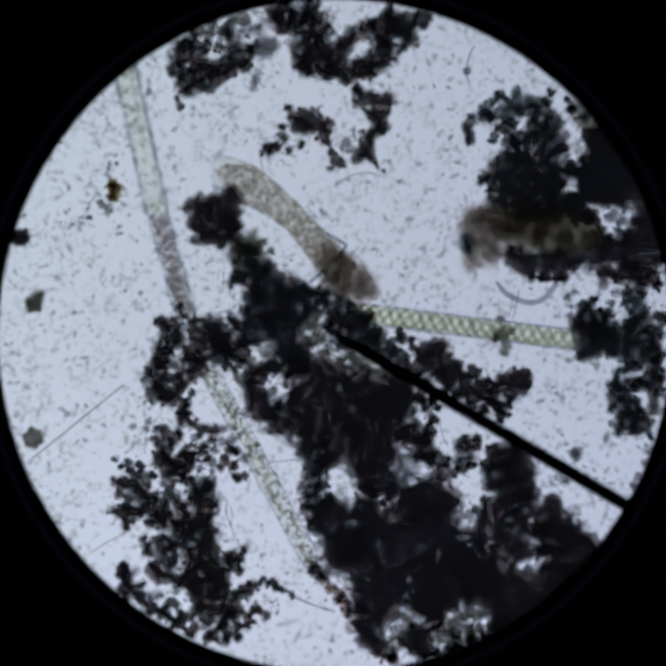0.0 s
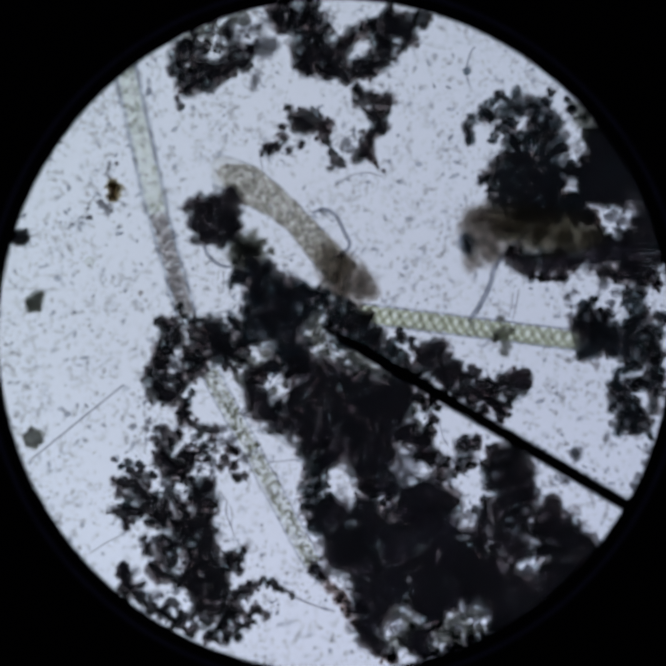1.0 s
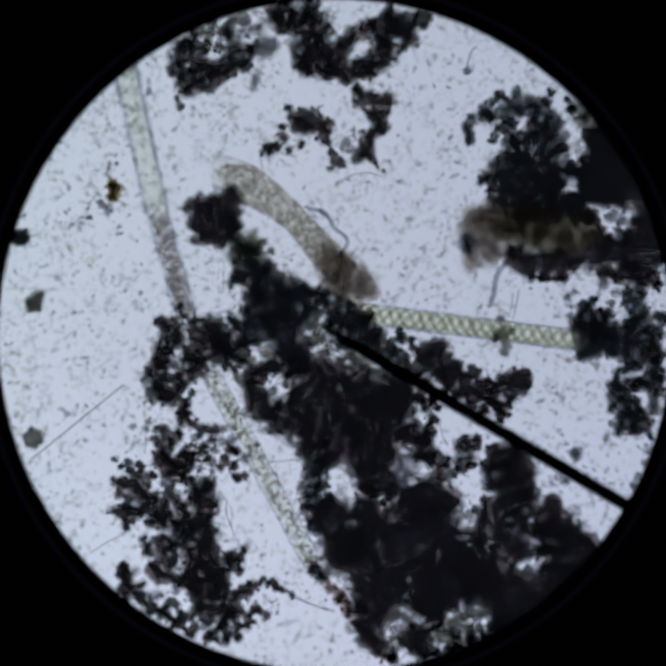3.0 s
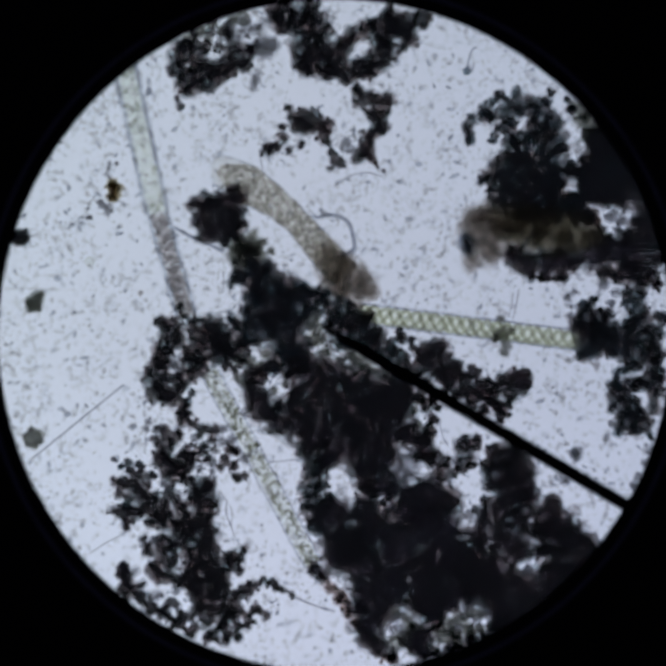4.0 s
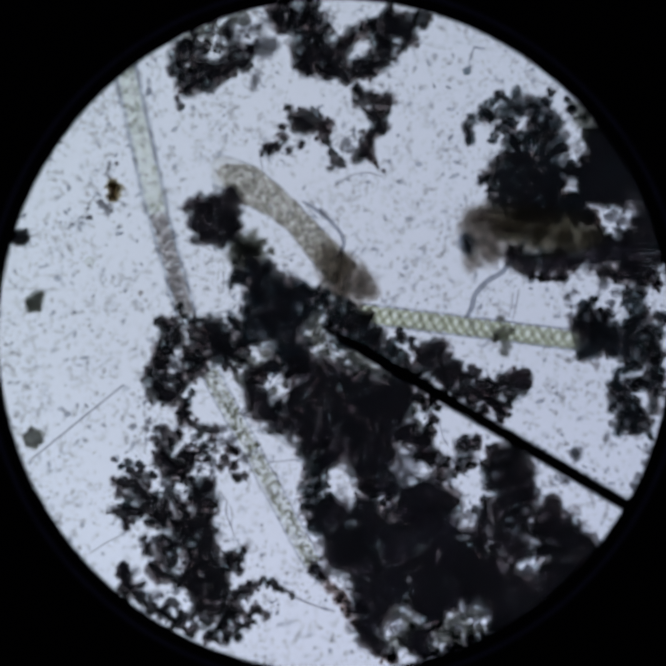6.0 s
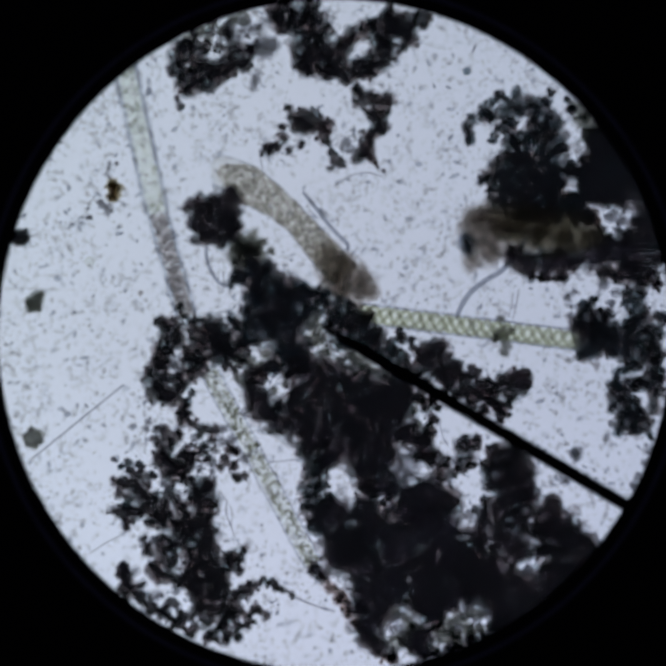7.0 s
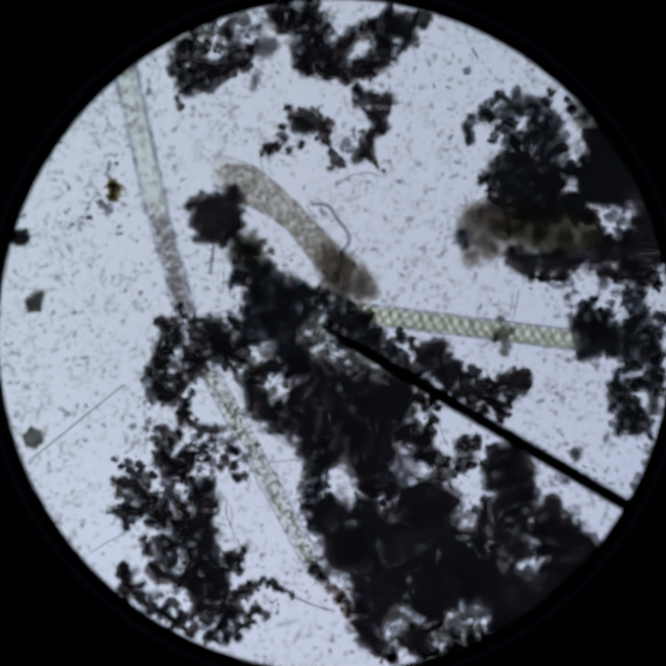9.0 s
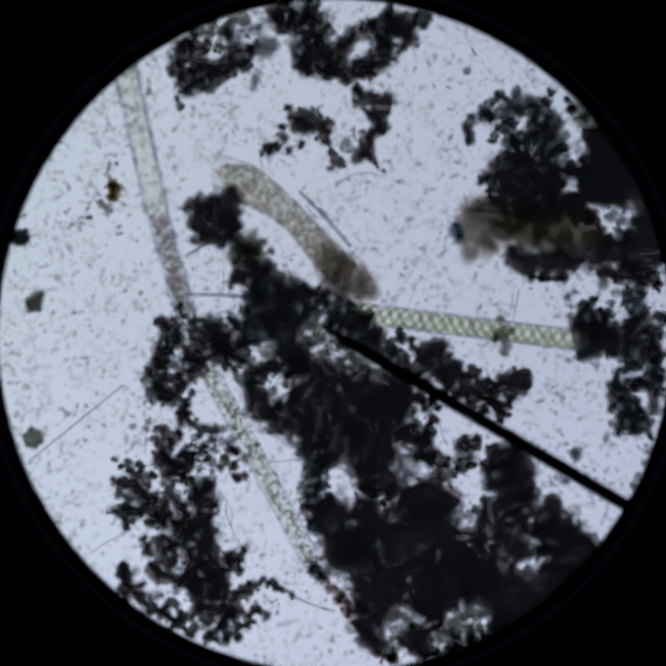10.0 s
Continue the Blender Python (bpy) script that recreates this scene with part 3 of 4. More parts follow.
floc("floc", "brown-black floc along the lower field stop", [
    (1112, 1322, 48), (1170, 1345, 42), (1250, 1385, 40), (1132, 1376, 42), (1200, 1400, 48), (1175, 1430, 32), (1310, 1360, 36), (1270, 1300, 20), (1085, 1396, 16), (1250, 1425, 32), (1300, 1400, 32), (1345, 1360, 32), (1375, 1325, 26), (1195, 1455, 32), (1172, 1478, 22), (1230, 1300, 24), (1290, 1335, 16), (1110, 1380, 30), (1400, 1305, 18)], THICK)
floc("floc", "dark crumbly floc at the foot of a clear filament", [
    (380, 760, 15), (410, 770, 24), (400, 800, 23), (470, 780, 28), (500, 770, 26), (522, 790, 28), (490, 820, 38), (530, 830, 23), (450, 850, 22),
    (470, 860, 26), (425, 805, 16), (380, 830, 23), (370, 860, 20), (346, 880, 13), (340, 895, 9), (392, 890, 18), (370, 920, 23), (400, 932, 23),
    (428, 908, 15), (445, 885, 20), (430, 958, 15), (425, 972, 9), (425, 727, 9), (440, 830, 14), (365, 890, 16), (385, 860, 14), (420, 885, 12), (550, 870, 13), (545, 815, 14), (455, 755, 11), (440, 745, 8), (530, 860, 13)], CRUMBLY)
floc("floc", "ragged brown-black floc with small holes", [
    (430, 990, 14), (455, 1000, 13), (480, 1010, 13), (505, 1012, 13), (500, 1035, 11), (385, 1010, 13), (370, 1010, 9), (395, 1040, 22), (420, 1022, 12),
    (380, 1080, 23), (400, 1100, 26), (430, 1090, 26), (450, 1080, 18), (470, 1062, 13), (420, 1110, 20), (505, 1060, 9), (490, 1080, 9), (520, 1100, 9), (372, 1045, 10), (360, 1030, 7), (480, 1048, 9), (440, 1055, 11), (470, 1025, 9), (440, 975, 9)], CRUMBLY)
floc("floc", "small black floc touching the green filament", [(540, 1060, 13), (530, 1085, 13), (550, 1100, 13), (560, 1125, 11), (576, 1120, 10), (555, 1062, 12)], CRUMBLY)
floc("floc", "wide ragged brown-black floc", [
    (310, 1110, 13), (270, 1130, 11), (290, 1140, 15), (320, 1140, 18), (340, 1120, 11), (280, 1165, 11), (330, 1170, 23), (265, 1200, 11), (290, 1205, 16),
    (310, 1215, 16), (295, 1240, 11), (350, 1195, 23), (380, 1205, 23), (365, 1170, 14), (400, 1172, 20), (425, 1195, 16), (470, 1150, 23), (490, 1140, 18),
    (480, 1180, 28), (495, 1200, 18), (450, 1235, 30), (480, 1250, 33), (385, 1225, 20), (430, 1270, 30), (490, 1290, 23), (465, 1310, 30), (345, 1145, 13), (362, 1122, 9), (420, 1232, 20), (352, 1232, 12), (330, 1105, 9), (300, 1170, 10), (405, 1135, 10), (440, 1130, 12), (450, 1180, 12), (300, 1225, 10)], CRUMBLY)
floc("floc", "ragged brown-black floc with short branches", [
    (380, 1280, 18), (335, 1270, 9), (350, 1300, 13), (385, 1325, 27), (362, 1342, 17), (372, 1365, 13), (450, 1360, 28), (500, 1340, 33), (540, 1320, 23),
    (560, 1310, 16), (576, 1290, 10), (560, 1342, 14), (480, 1380, 28), (520, 1390, 23), (425, 1370, 18), (500, 1420, 28), (540, 1420, 23), (470, 1432, 18),
    (560, 1440, 16), (530, 1450, 18), (490, 1455, 22), (560, 1475, 11), (580, 1470, 9), (400, 1292, 16), (395, 1360, 16), (515, 1362, 24), (530, 1470, 14), (345, 1285, 8), (460, 1400, 16), (410, 1310, 10), (455, 1330, 18)], CRUMBLY)
floc("floc", "thin branch of small dark lumps", [
    (600, 1425, 9), (625, 1450, 11), (500, 1490, 12), (540, 1490, 11), (580, 1390, 16), (600, 1375, 13), (620, 1365, 9), (640, 1370, 9), (660, 1385, 7), (685, 1398, 9), (560, 1400, 14), (545, 1455, 13), (576, 1450, 11), (592, 1440, 8), (592, 1466, 8), (520, 1476, 13), (630, 1376, 7), (650, 1380, 7), (672, 1392, 6), (610, 1435, 7), (510, 1505, 8)], CRUMBLY)
floc("floc", "grey-brown crumbs along the field stop", [
    (290, 1330, 9), (300, 1355, 13), (290, 1382, 13), (315, 1385, 13), (330, 1405, 11), (365, 1430, 11), (390, 1430, 9), (378, 1446, 10), (412, 1465, 9), (432, 1476, 7), (340, 1422, 10), (356, 1440, 9), (396, 1455, 10), (420, 1440, 7), (300, 1405, 10), (345, 1400, 8), (450, 1492, 8), (405, 1480, 7), (285, 1360, 9), (330, 1380, 8), (290, 1345, 16), (302, 1375, 16), (326, 1402, 14), (352, 1426, 14), (386, 1446, 14), (420, 1466, 14), (456, 1480, 14), (490, 1500, 14), (530, 1508, 14), (560, 1500, 12), (410, 1425, 12), (440, 1450, 12)], CRUMBLY)
floc("floc", "round black floc lying against the field stop", [(48, 560, 16), (58, 557, 12), (36, 558, 14), (52, 568, 11)], heap=26.0)
floc("floc", "small round green-black floc in clear water", [(82, 712, 18), (72, 720, 13), (92, 700, 11), (98, 693, 7), (68, 708, 10), (84, 724, 11)], OLIVE_FLOC, heap=26.0)
floc("floc", "small ochre floc in clear water", [(266, 446, 17), (271, 459, 14), (263, 431, 11), (262, 468, 10), (276, 440, 9)], OCHRE_FLOC)
floc("floc", "small grey crumbs beside an ochre floc", [(240, 482, 9), (252, 498, 9), (258, 486, 8), (232, 476, 6), (262, 496, 6), (257, 390, 7), (252, 410, 7), (272, 385, 4), (212, 510, 5), (206, 492, 4)], GREY_FLOC)


# ---- filaments ----
def filament(name, label, start, end, width, cells, strands=0, turns=0.0, plasm=None, granules=0, seed=3, grain=None, firm=3.4, wall=None, lift=1.0, size=(2.0, 6.5)):
    """A straight alga in cells: each has a clear wall, dark strips for its edge shade (firm: their radius), and spiral
    ribbons or grains of green inside.
    """
    rng = random.Random(seed)
    z = width / 2 + lift
    a, b = at(*start, z), at(*end, z)
    top = thing(name, a, label, "alga", "filaments")
    way, long = (b - a).normalized(), (b - a).length
    side, up = way.cross(Vector((0, 0, 1))).normalized(), Vector((0, 0, 1))
    r = width / 2 * S
    n = 20

    def wave(k, rate, salt, depth):
        return 1 + depth * noise.noise(Vector((k * rate, salt, seed)))

    for c in range(cells):
        k0 = c * n
        line = [way * long * (c + k / n) / cells for k in range(n + 1)]
        pinch = [1 - 0.05 * max(0, 1 - 4 * min(k, n - k) / n) for k in range(n + 1)]
        cell = part("cell", tube(line, [r * p * wave(k0 + k, 0.35, 0, 0.03) for k, p in enumerate(pinch)], 24, False), WALL, top)
        # dark strips down both sides stand in for the wall's refraction shade
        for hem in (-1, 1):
            for share in (1.0,) if wall is None else (1.0, 0.72, 0.42):  # a soft edge shade fades inwards in layers
                edge_line = [p + hem * side * 0.93 * r * pinch[k] * wave(k0 + k, 0.35, 0, 0.03) for k, p in enumerate(line)]
                part("wall_flank", tube(edge_line, [S * share * firm * wave(k0 + k, 0.8, hem, 0.45) for k in range(n + 1)], 8), wall or EDGE_SHADE, cell)
        part("cross_wall", tube([line[-1] - way * S * 1.5, line[-1] - way * S * 0.2], [0.86 * r, 0.86 * r], 20, False), SEPTUM, cell)
        if plasm:
            part("plasm", tube([line[0].lerp(line[-1], 0.01 + 0.98 * k / n) for k in range(n + 1)],
                               [0.74 * r * wave(k0 + k, 0.6, 7, 0.35) for k in range(n + 1)], 12, False), plasm, cell)
        for wind in range(strands):
            steps = max(12, int(turns * 26 / cells))
            pts = []
            for k in range(steps + 1):
                along = (c + k / steps) / cells
                t = 2 * math.pi * (turns * along + wind / strands) + 0.6 * noise.noise(Vector((along * 14, wind, seed)))
                pts.append(way * long * along + 0.78 * r * (math.cos(t) * side + math.sin(t) * up))
            part("chloroplast", tube(pts, [S * (4.6 + 2.4 * noise.noise(Vector((k * 0.3, wind, c)))) for k in range(steps + 1)], 6), RIBBON, cell)
        for k in range(granules // cells):
            ob = new("granule", GRAINS[(grain or GRANULE).name])
            ob.parent = cell
            t, d, big = rng.uniform(0, 6.28), 0.85 * r * math.sqrt(rng.random()), rng.uniform(*size) * S
            ob.location = line[0].lerp(line[-1], rng.random()) + d * (math.cos(t) * side + math.sin(t) * up)
            ob.rotation_euler = (0, 0, rng.uniform(0, 3.14))
            ob.scale = (big * rng.uniform(0.8, 2.0), big * rng.uniform(0.6, 1.0), big * 0.8)
    return top


def grain_mesh(material):
    bm = bmesh.new()
    bmesh.ops.create_icosphere(bm, subdivisions=2, radius=1.0)
    return mesh_of(bm, "granule", material)


GRAINS = {m.name: grain_mesh(m) for m in (GRANULE, PALE_GRANULE, DARK_GRANULE)}

filament("algal_filament", "long clear filament with pale yellow-green cells", (290, 140), (370.7, 501), 54, 3, 0, 0, PLASM, 60, 3, PALE_GRANULE, 6.0, SOFT_EDGE_SHADE, 10.0)
filament("algal_filament", "brownish end of a clear filament", (371, 502), (440, 745), 48, 2, 0, 0, BROWN_PLASM, 70, 4, DARK_GRANULE, 5.0, SOFT_EDGE_SHADE, 12.0, (1.8, 4.2))
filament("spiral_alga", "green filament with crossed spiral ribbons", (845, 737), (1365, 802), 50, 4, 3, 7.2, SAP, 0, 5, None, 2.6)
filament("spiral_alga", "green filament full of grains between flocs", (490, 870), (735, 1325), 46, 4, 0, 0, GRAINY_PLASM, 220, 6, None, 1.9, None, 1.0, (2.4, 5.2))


# ---- the larva and the worms ----
def larva():
    pts = [(495, 392), (516, 396), (580, 430), (642, 470), (698, 518), (738, 564), (775, 605), (815, 650)]
    widths = [18, 37, 48, 37, 31, 35, 38, 34]
    top = thing("larva", at(505, 392), "pale brown half-clear larva bent in an arc", "larva")
    place = smooth_path([at(u, v, 50) - top.location for u, v in pts], 7)
    n = len(place)
    width = [float(w) * S * (1 + 0.05 * noise.noise(Vector((k * 0.37, 3, 3)))) for k, w in enumerate(np.interp(np.linspace(0, 7, n), range(8), widths))]
    flat = Matrix.Diagonal((1, 1, 0.44))

    def body(name, line, radii, material, owner):
        bm = tube(line, radii, 20)
        for vert in bm.verts:
            vert.co = flat @ vert.co
        return part(name, bm, material, owner)

    skin = body("skin", place, width, LARVA, top)
    body("gut", place[6:], [min(1, 0.35 + 0.10 * k) * 0.96 * w * (1 + 0.08 * noise.noise(Vector((k * 0.7, 1, 1)))) for k, w in enumerate(width[6:])], LARVA_GUT, top)
    # edge shade of the clear body, laid as a dark strip on each outline
    for hem in (-1, 1):
        line = []
        for k, p in enumerate(place):
            way = (place[min(k + 1, n - 1)] - place[max(k - 1, 0)]).normalized()
            line.append(p + hem * 0.95 * width[k] * way.cross(Vector((0, 0, 1))).normalized())
        body("skin_fold", line, [S * (2.6 + 1.6 * noise.noise(Vector((k * 0.4, hem, 9)))) for k in range(n)], SOFT_EDGE_SHADE, skin)
    for k in range(10, n - 4, 3):
        way = (place[k + 1] - place[k - 1]).normalized()
        side = way.cross(Vector((0, 0, 1))).normalized()
        bow = [place[k] + side * width[k] * 0.9 * math.sin(t) + Vector((0, 0, width[k] * 0.95 * math.cos(t))) + way * 3 * S * math.cos(2 * t)
               for t in (-1.4, -0.9, -0.4, 0.1, 0.6, 1.1, 1.4)]
        body("skin_ring", bow, [S * 1.1] * 7, SEPTUM, skin)

    rng = random.Random(8)
    for k in range(90):  # dark grains in the gut
        i = rng.randrange(9, n - 2)
        way = (place[i + 1] - place[i - 1]).normalized()
        grain = new("granule", GRAINS[PALE_GRANULE.name])
        grain.parent = top
        spot = place[i] + way.cross(Vector((0, 0, 1))).normalized() * width[i] * rng.uniform(-0.82, 0.82) + way * rng.uniform(-8, 8) * S
        grain.location = flat @ spot
        grain.rotation_euler = (0, 0, rng.uniform(0, 3.14))
        grain.scale = Vector((rng.uniform(2.5, 8.0), rng.uniform(1.8, 4.6), 2.5)) * S


larva()
floc("floc", "brown blurred floc at the tail of the larva", [
    (764, 598, 26), (786, 625, 36), (805, 648, 40), (838, 662, 38), (864, 680, 24), (830, 696, 30), (785, 668, 28), (852, 648, 18), (814, 612, 20), (878, 690, 16), (800, 690, 20)], BROWN_FLOC, tall=13.0, lift=18.0, crumbs=0.4)
floc("floc", "rust-brown crumbs along the edge of a black floc", [
    (765, 1370, 14), (780, 1385, 13), (800, 1405, 15), (812, 1428, 15), (820, 1445, 12), (838, 1465, 12), (850, 1480, 10), (905, 1545, 14), (890, 1535, 10), (925, 1552, 12), (755, 1352, 8)], RUST_FLOC, crumbs=0.5)


class Worm:
    """A thin worm in rigid rings; bend() gives its line from where it comes out to its tip, burrow what lies hidden before that."""

    def __init__(self, label, count, length, radius, burrow, z):
        self.top = thing("thread_worm", at(*burrow[-1], z), label, "worm", "thread worms")
        self.count, self.length, self.burrow, self.z, self.rows = count, length, burrow, z, []
        self.rings = []
        for k in range(count):
            w = radius * math.sqrt(1 - (max(0, k - count + 7) / 7) ** 2 * 0.8)
            bm = tube([Vector((x * length * S, 0, 0)) for x in (-0.52, 0, 0.52)], [w * S] * 3, 12, k == count - 1)
            self.rings.append(part("ring", bm, WORM, self.top))

    def bend(self, t, *points):
        line = smooth_path([Vector((u, v)) for u, v in (*self.burrow, *points)], 10)[::-1]
        where, need, ends = 0.0, 0.0, []
        for a, b in zip(line, line[1:]):
            step = (b - a).length
            while need <= where + step and len(ends) <= self.count:
                ends.append(a.lerp(b, (need - where) / max(step, 1e-6)))
                need += self.length
            where += step
        while len(ends) <= self.count:
            ends.append(ends[-1] + (ends[-1] - ends[-2]))
        self.rows.append((t, ends[::-1]))

    def swim(self):
        base = self.top.location
        for k, ring in enumerate(self.rings):
            rows, last = [], 0.0
            for t, ends in self.rows:
                a, b = at(*ends[k], self.z), at(*ends[k + 1], self.z)
                turn = math.degrees(math.atan2(b.y - a.y, b.x - a.x))
                turn = last + (turn - last + 90) % 180 - 90 if rows else turn
                last = turn
                mid = (a + b) / 2 - base
                rows.append((t, pose(mid.x, mid.y, mid.z, 0, 0, turn)))
            walk(ring, rows)


long_worm = Worm("grey lashing thread worm under a dark floc", 48, 6, 6.6, [(1230, 330), (1195, 430), (1215, 490), (1255, 525)], 7)
loop_worm = Worm("grey thread worm looping beside the larva", 36, 5, 4.9, [(690, 700), (735, 660), (785, 615)], 7)
short_worm = Worm("thin grey thread worm under a shaggy floc", 26, 5, 4.3, [(470, 490), (505, 520)], 7)
tail_worm = Worm("thin grey thread worm at the edge of a floc", 36, 5, 4.6, [(700, 690), (640, 690)], 6)

fine_worm = Worm("very fine grey thread worm beside a round speck", 22, 4.5, 2.0, [(1133, 112)], 5)


# ---- specks and hairs ----
def specks(name, label, count, sizes, material, seed, deep):
    """Countless rods and dots, too many to tell apart."""
    rng = random.Random(seed)
    unit, tris = np.array([v[:] for v in BALL[1][0]]), np.array(BALL[1][1])
    verts, faces = [], []
    for k in range(count):
        a, d, crowd = 0.0, 0.0, -1.0
        while crowd < rng.uniform(-0.75, 0.45):  # they gather in loose swarms
            a, d = rng.uniform(0, 6.2832), 792 * math.sqrt(rng.random())
            crowd = noise.noise(Vector((d * math.cos(a) / 85, d * math.sin(a) / 85, seed)))
        r = rng.choice(sizes)
        turn, long = rng.uniform(0, 3.1416), rng.choice((1, 1, 1.3, 1.7, 2.4))
        c, s = math.cos(turn), math.sin(turn)
        p = unit * (r * long * S, r * S, r * S)
        place = at(788 + d * math.cos(a), 790 + d * math.sin(a), r + rng.uniform(0, deep))
        verts.append(np.c_[p[:, 0] * c - p[:, 1] * s, p[:, 0] * s + p[:, 1] * c, p[:, 2]] + np.array(place))
        faces.append(tris + k * len(unit))
    me = bpy.data.meshes.new(name)
    me.from_pydata(np.concatenate(verts).tolist(), [], np.concatenate(faces).tolist())
    me.materials.append(material)
    tagged(new(name, me), label, "specks", kind="stuff")


specks("specks", "countless tiny dark grey specks in the clear water", 2100, (1.8, 2.4, 3.0, 3.8, 5.0), SPECK, 5, 50)
specks("haze_specks", "countless faint pale grey specks in the clear water", 11000, (1.8, 2.4, 3.0, 4.0, 6.0), FAINT, 6, 40)


def hair(label, points, radius, material=HAIR):
    top = thing("hair", at(*points[0]), label, "hair", "loose hairs")
    line = smooth_path([at(u, v, radius + 0.5) - top.location for u, v in points], 8)
    part("shaft", tube(line, [radius * S] * len(line), 6), material, top)


hair("fine straight grey hair in clear water", [(78, 1078), (150, 1020), (220, 963), (292, 905)], 2.4)
hair("fine straight grey hair in clear water", [(8, 679), (90, 680), (178, 683)], 1.8, FAINT)
hair("fine curved grey hair", [(785, 440), (822, 416), (861, 406), (902, 416)], 1.5)
hair("fine grey hair across a green filament", [(1222, 680), (1215, 720), (1207, 752)], 1.6)
hair("fine grey hair across a green filament", [(1208, 690), (1204, 720), (1198, 748)], 1.4)
hair("fine faint grey hair near the field stop", [(212, 1302), (255, 1275), (300, 1252)], 1.4)
hair("fine faint grey hair beside a floc", [(338, 930), (340, 970), (342, 1015), (341, 1070)], 1.0)


def speck(label, u, v, r, long=1.0, turn=0.0, material=SPECK):
    """A single larger speck: a rough grain."""
    rng = random.Random(int(u * 3 + v))
    top = thing("speck", at(u, v), label, "speck", "larger specks")
    bm = bmesh.new()
    bmesh.ops.create_icosphere(bm, subdivisions=3, radius=1.0)
    shift = Vector((rng.uniform(0, 40), rng.uniform(0, 40), 0))
    for vert in bm.verts:
        k = 1 + 0.3 * noise.noise(vert.co * 2.3 + shift)
        vert.co = Vector((vert.co.x * long, vert.co.y, vert.co.z * 0.7)) * r * S * k
    ob = part("grain", bm, material, top)
    ob.location = (0, 0, 0.75 * r * S)
    ob.rotation_euler = (0, 0, radians(turn))


speck("blue-grey round speck in clear water", 1098, 170, 8.5, 1.15, 20, DARK_SPECK)
floc("floc", "blue-grey blurred crumb beside the pointer", [(1355, 1067, 15), (1359, 1075, 10), (1351, 1060, 8)], GREY_FLOC, crumbs=0.4)
floc("floc", "faint blue-grey crumb beside the pointer", [(1323, 1130, 11), (1334, 1132, 8)], GREY_FLOC, crumbs=0.3)
speck("grey oval speck in clear water", 138, 656, 8, 1.3, 0, SPECK)
speck("grey stretched speck in clear water", 126, 648, 4, 9, 2, FAINT)
speck("small dark round speck in clear water", 206, 455, 4.5, 1, 0, DARK_GRANULE)
speck("small dark round speck in clear water", 332, 690, 6, 1.2, 60, DARK_GRANULE)
speck("small grey speck in clear water", 350, 217, 6, 1.8, 80, SPECK)
speck("small grey speck in clear water", 412, 395, 5, 1.6, 40, SPECK)
speck("small grey speck in clear water", 145, 962, 6, 1.4, 0, SPECK)
speck("small grey speck in clear water", 275, 1080, 8, 1.3, 70, SPECK)
speck("small grey speck in clear water", 298, 914, 7, 1.3, 0, SPECK)
speck("small grey speck in clear water", 160, 975, 6, 1.5, 20, SPECK)
speck("small grey speck in clear water", 315, 1005, 7, 1.3, 30, SPECK)
speck("small grey speck in clear water", 200, 842, 4, 3.0, 8, SPECK)
speck("small grey speck in clear water", 985, 388, 7, 1.2, 0, SPECK)
speck("small grey speck in clear water", 940, 428, 6, 1.3, 20, SPECK)
speck("small grey speck in clear water", 965, 245, 6, 1.3, 0, SPECK)
speck("small grey speck in clear water", 1070, 415, 5, 2.6, 25, SPECK)
speck("small grey speck in clear water", 1115, 660, 9, 1.0, 0, GREY_FLOC)
speck("small grey speck in clear water", 955, 630, 6, 1.3, 20, SPECK)
speck("small grey speck in clear water", 1270, 945, 5, 2.5, 15, SPECK)


def round_cell(label, u, v, r, material):
    """A round cell: a clear ball with a firm rim and a few grains."""
    top = thing("round_cell", at(u, v), label, "cell", "round cells")
    ring = [Vector((r * S * math.cos(a), r * S * math.sin(a), r * S * 0.7)) for a in (2 * math.pi * k / 24 for k in range(25))]
    part("rim", tube(ring, [S * r * 0.16] * 25, 6), material, top)
    bm = bmesh.new()
    bmesh.ops.create_icosphere(bm, subdivisions=3, radius=r * S)
    ball = part("membrane", bm, WALL, top)
    ball.location, ball.scale = (0, 0, 0.7 * r * S), (1, 1, 0.7)
    for a, d in ((0.4, 0.5), (2.1, 0.6), (3.3, 0.3), (4.6, 0.65), (5.4, 0.4)):
        bm = bmesh.new()
        bmesh.ops.create_icosphere(bm, subdivisions=2, radius=0.22 * r * S)
        grain = part("granule", bm, material, top)
        grain.location = (d * r * S * math.cos(a), d * r * S * math.sin(a), 0.7 * r * S)


round_cell("small pale round cell in clear water", 213, 616, 10, PALE_GRANULE)
round_cell("pale yellow round cell at the field stop", 572, 47, 15, GRANULE)

hair("fine grey hair beside the pointer", [(1034, 985), (1038, 1010), (1046, 1035), (1056, 1050)], 1.5)
hair("fine grey hair above the larva", [(612, 350), (613, 372), (618, 398)], 1.5)
hair("fine grey hair between flocs", [(520, 1160), (534, 1180), (532, 1205), (543, 1240)], 1.5)
hair("fine grey hair between flocs", [(541, 1190), (548, 1210), (544, 1235), (552, 1262)], 1.3)
hair("fine pinkish hair between flocs", [(630, 1088), (660, 1086), (698, 1082)], 1.5)
hair("fine grey hair at the edge of a floc", [(690, 1405), (740, 1425), (790, 1440)], 2.4)
hair("fine straight grey hair beside a filament", [(526, 640), (527, 665), (524, 690)], 1.1)
hair("fine grey hair over a green filament", [(895, 712), (930, 697), (955, 684)], 1.1)


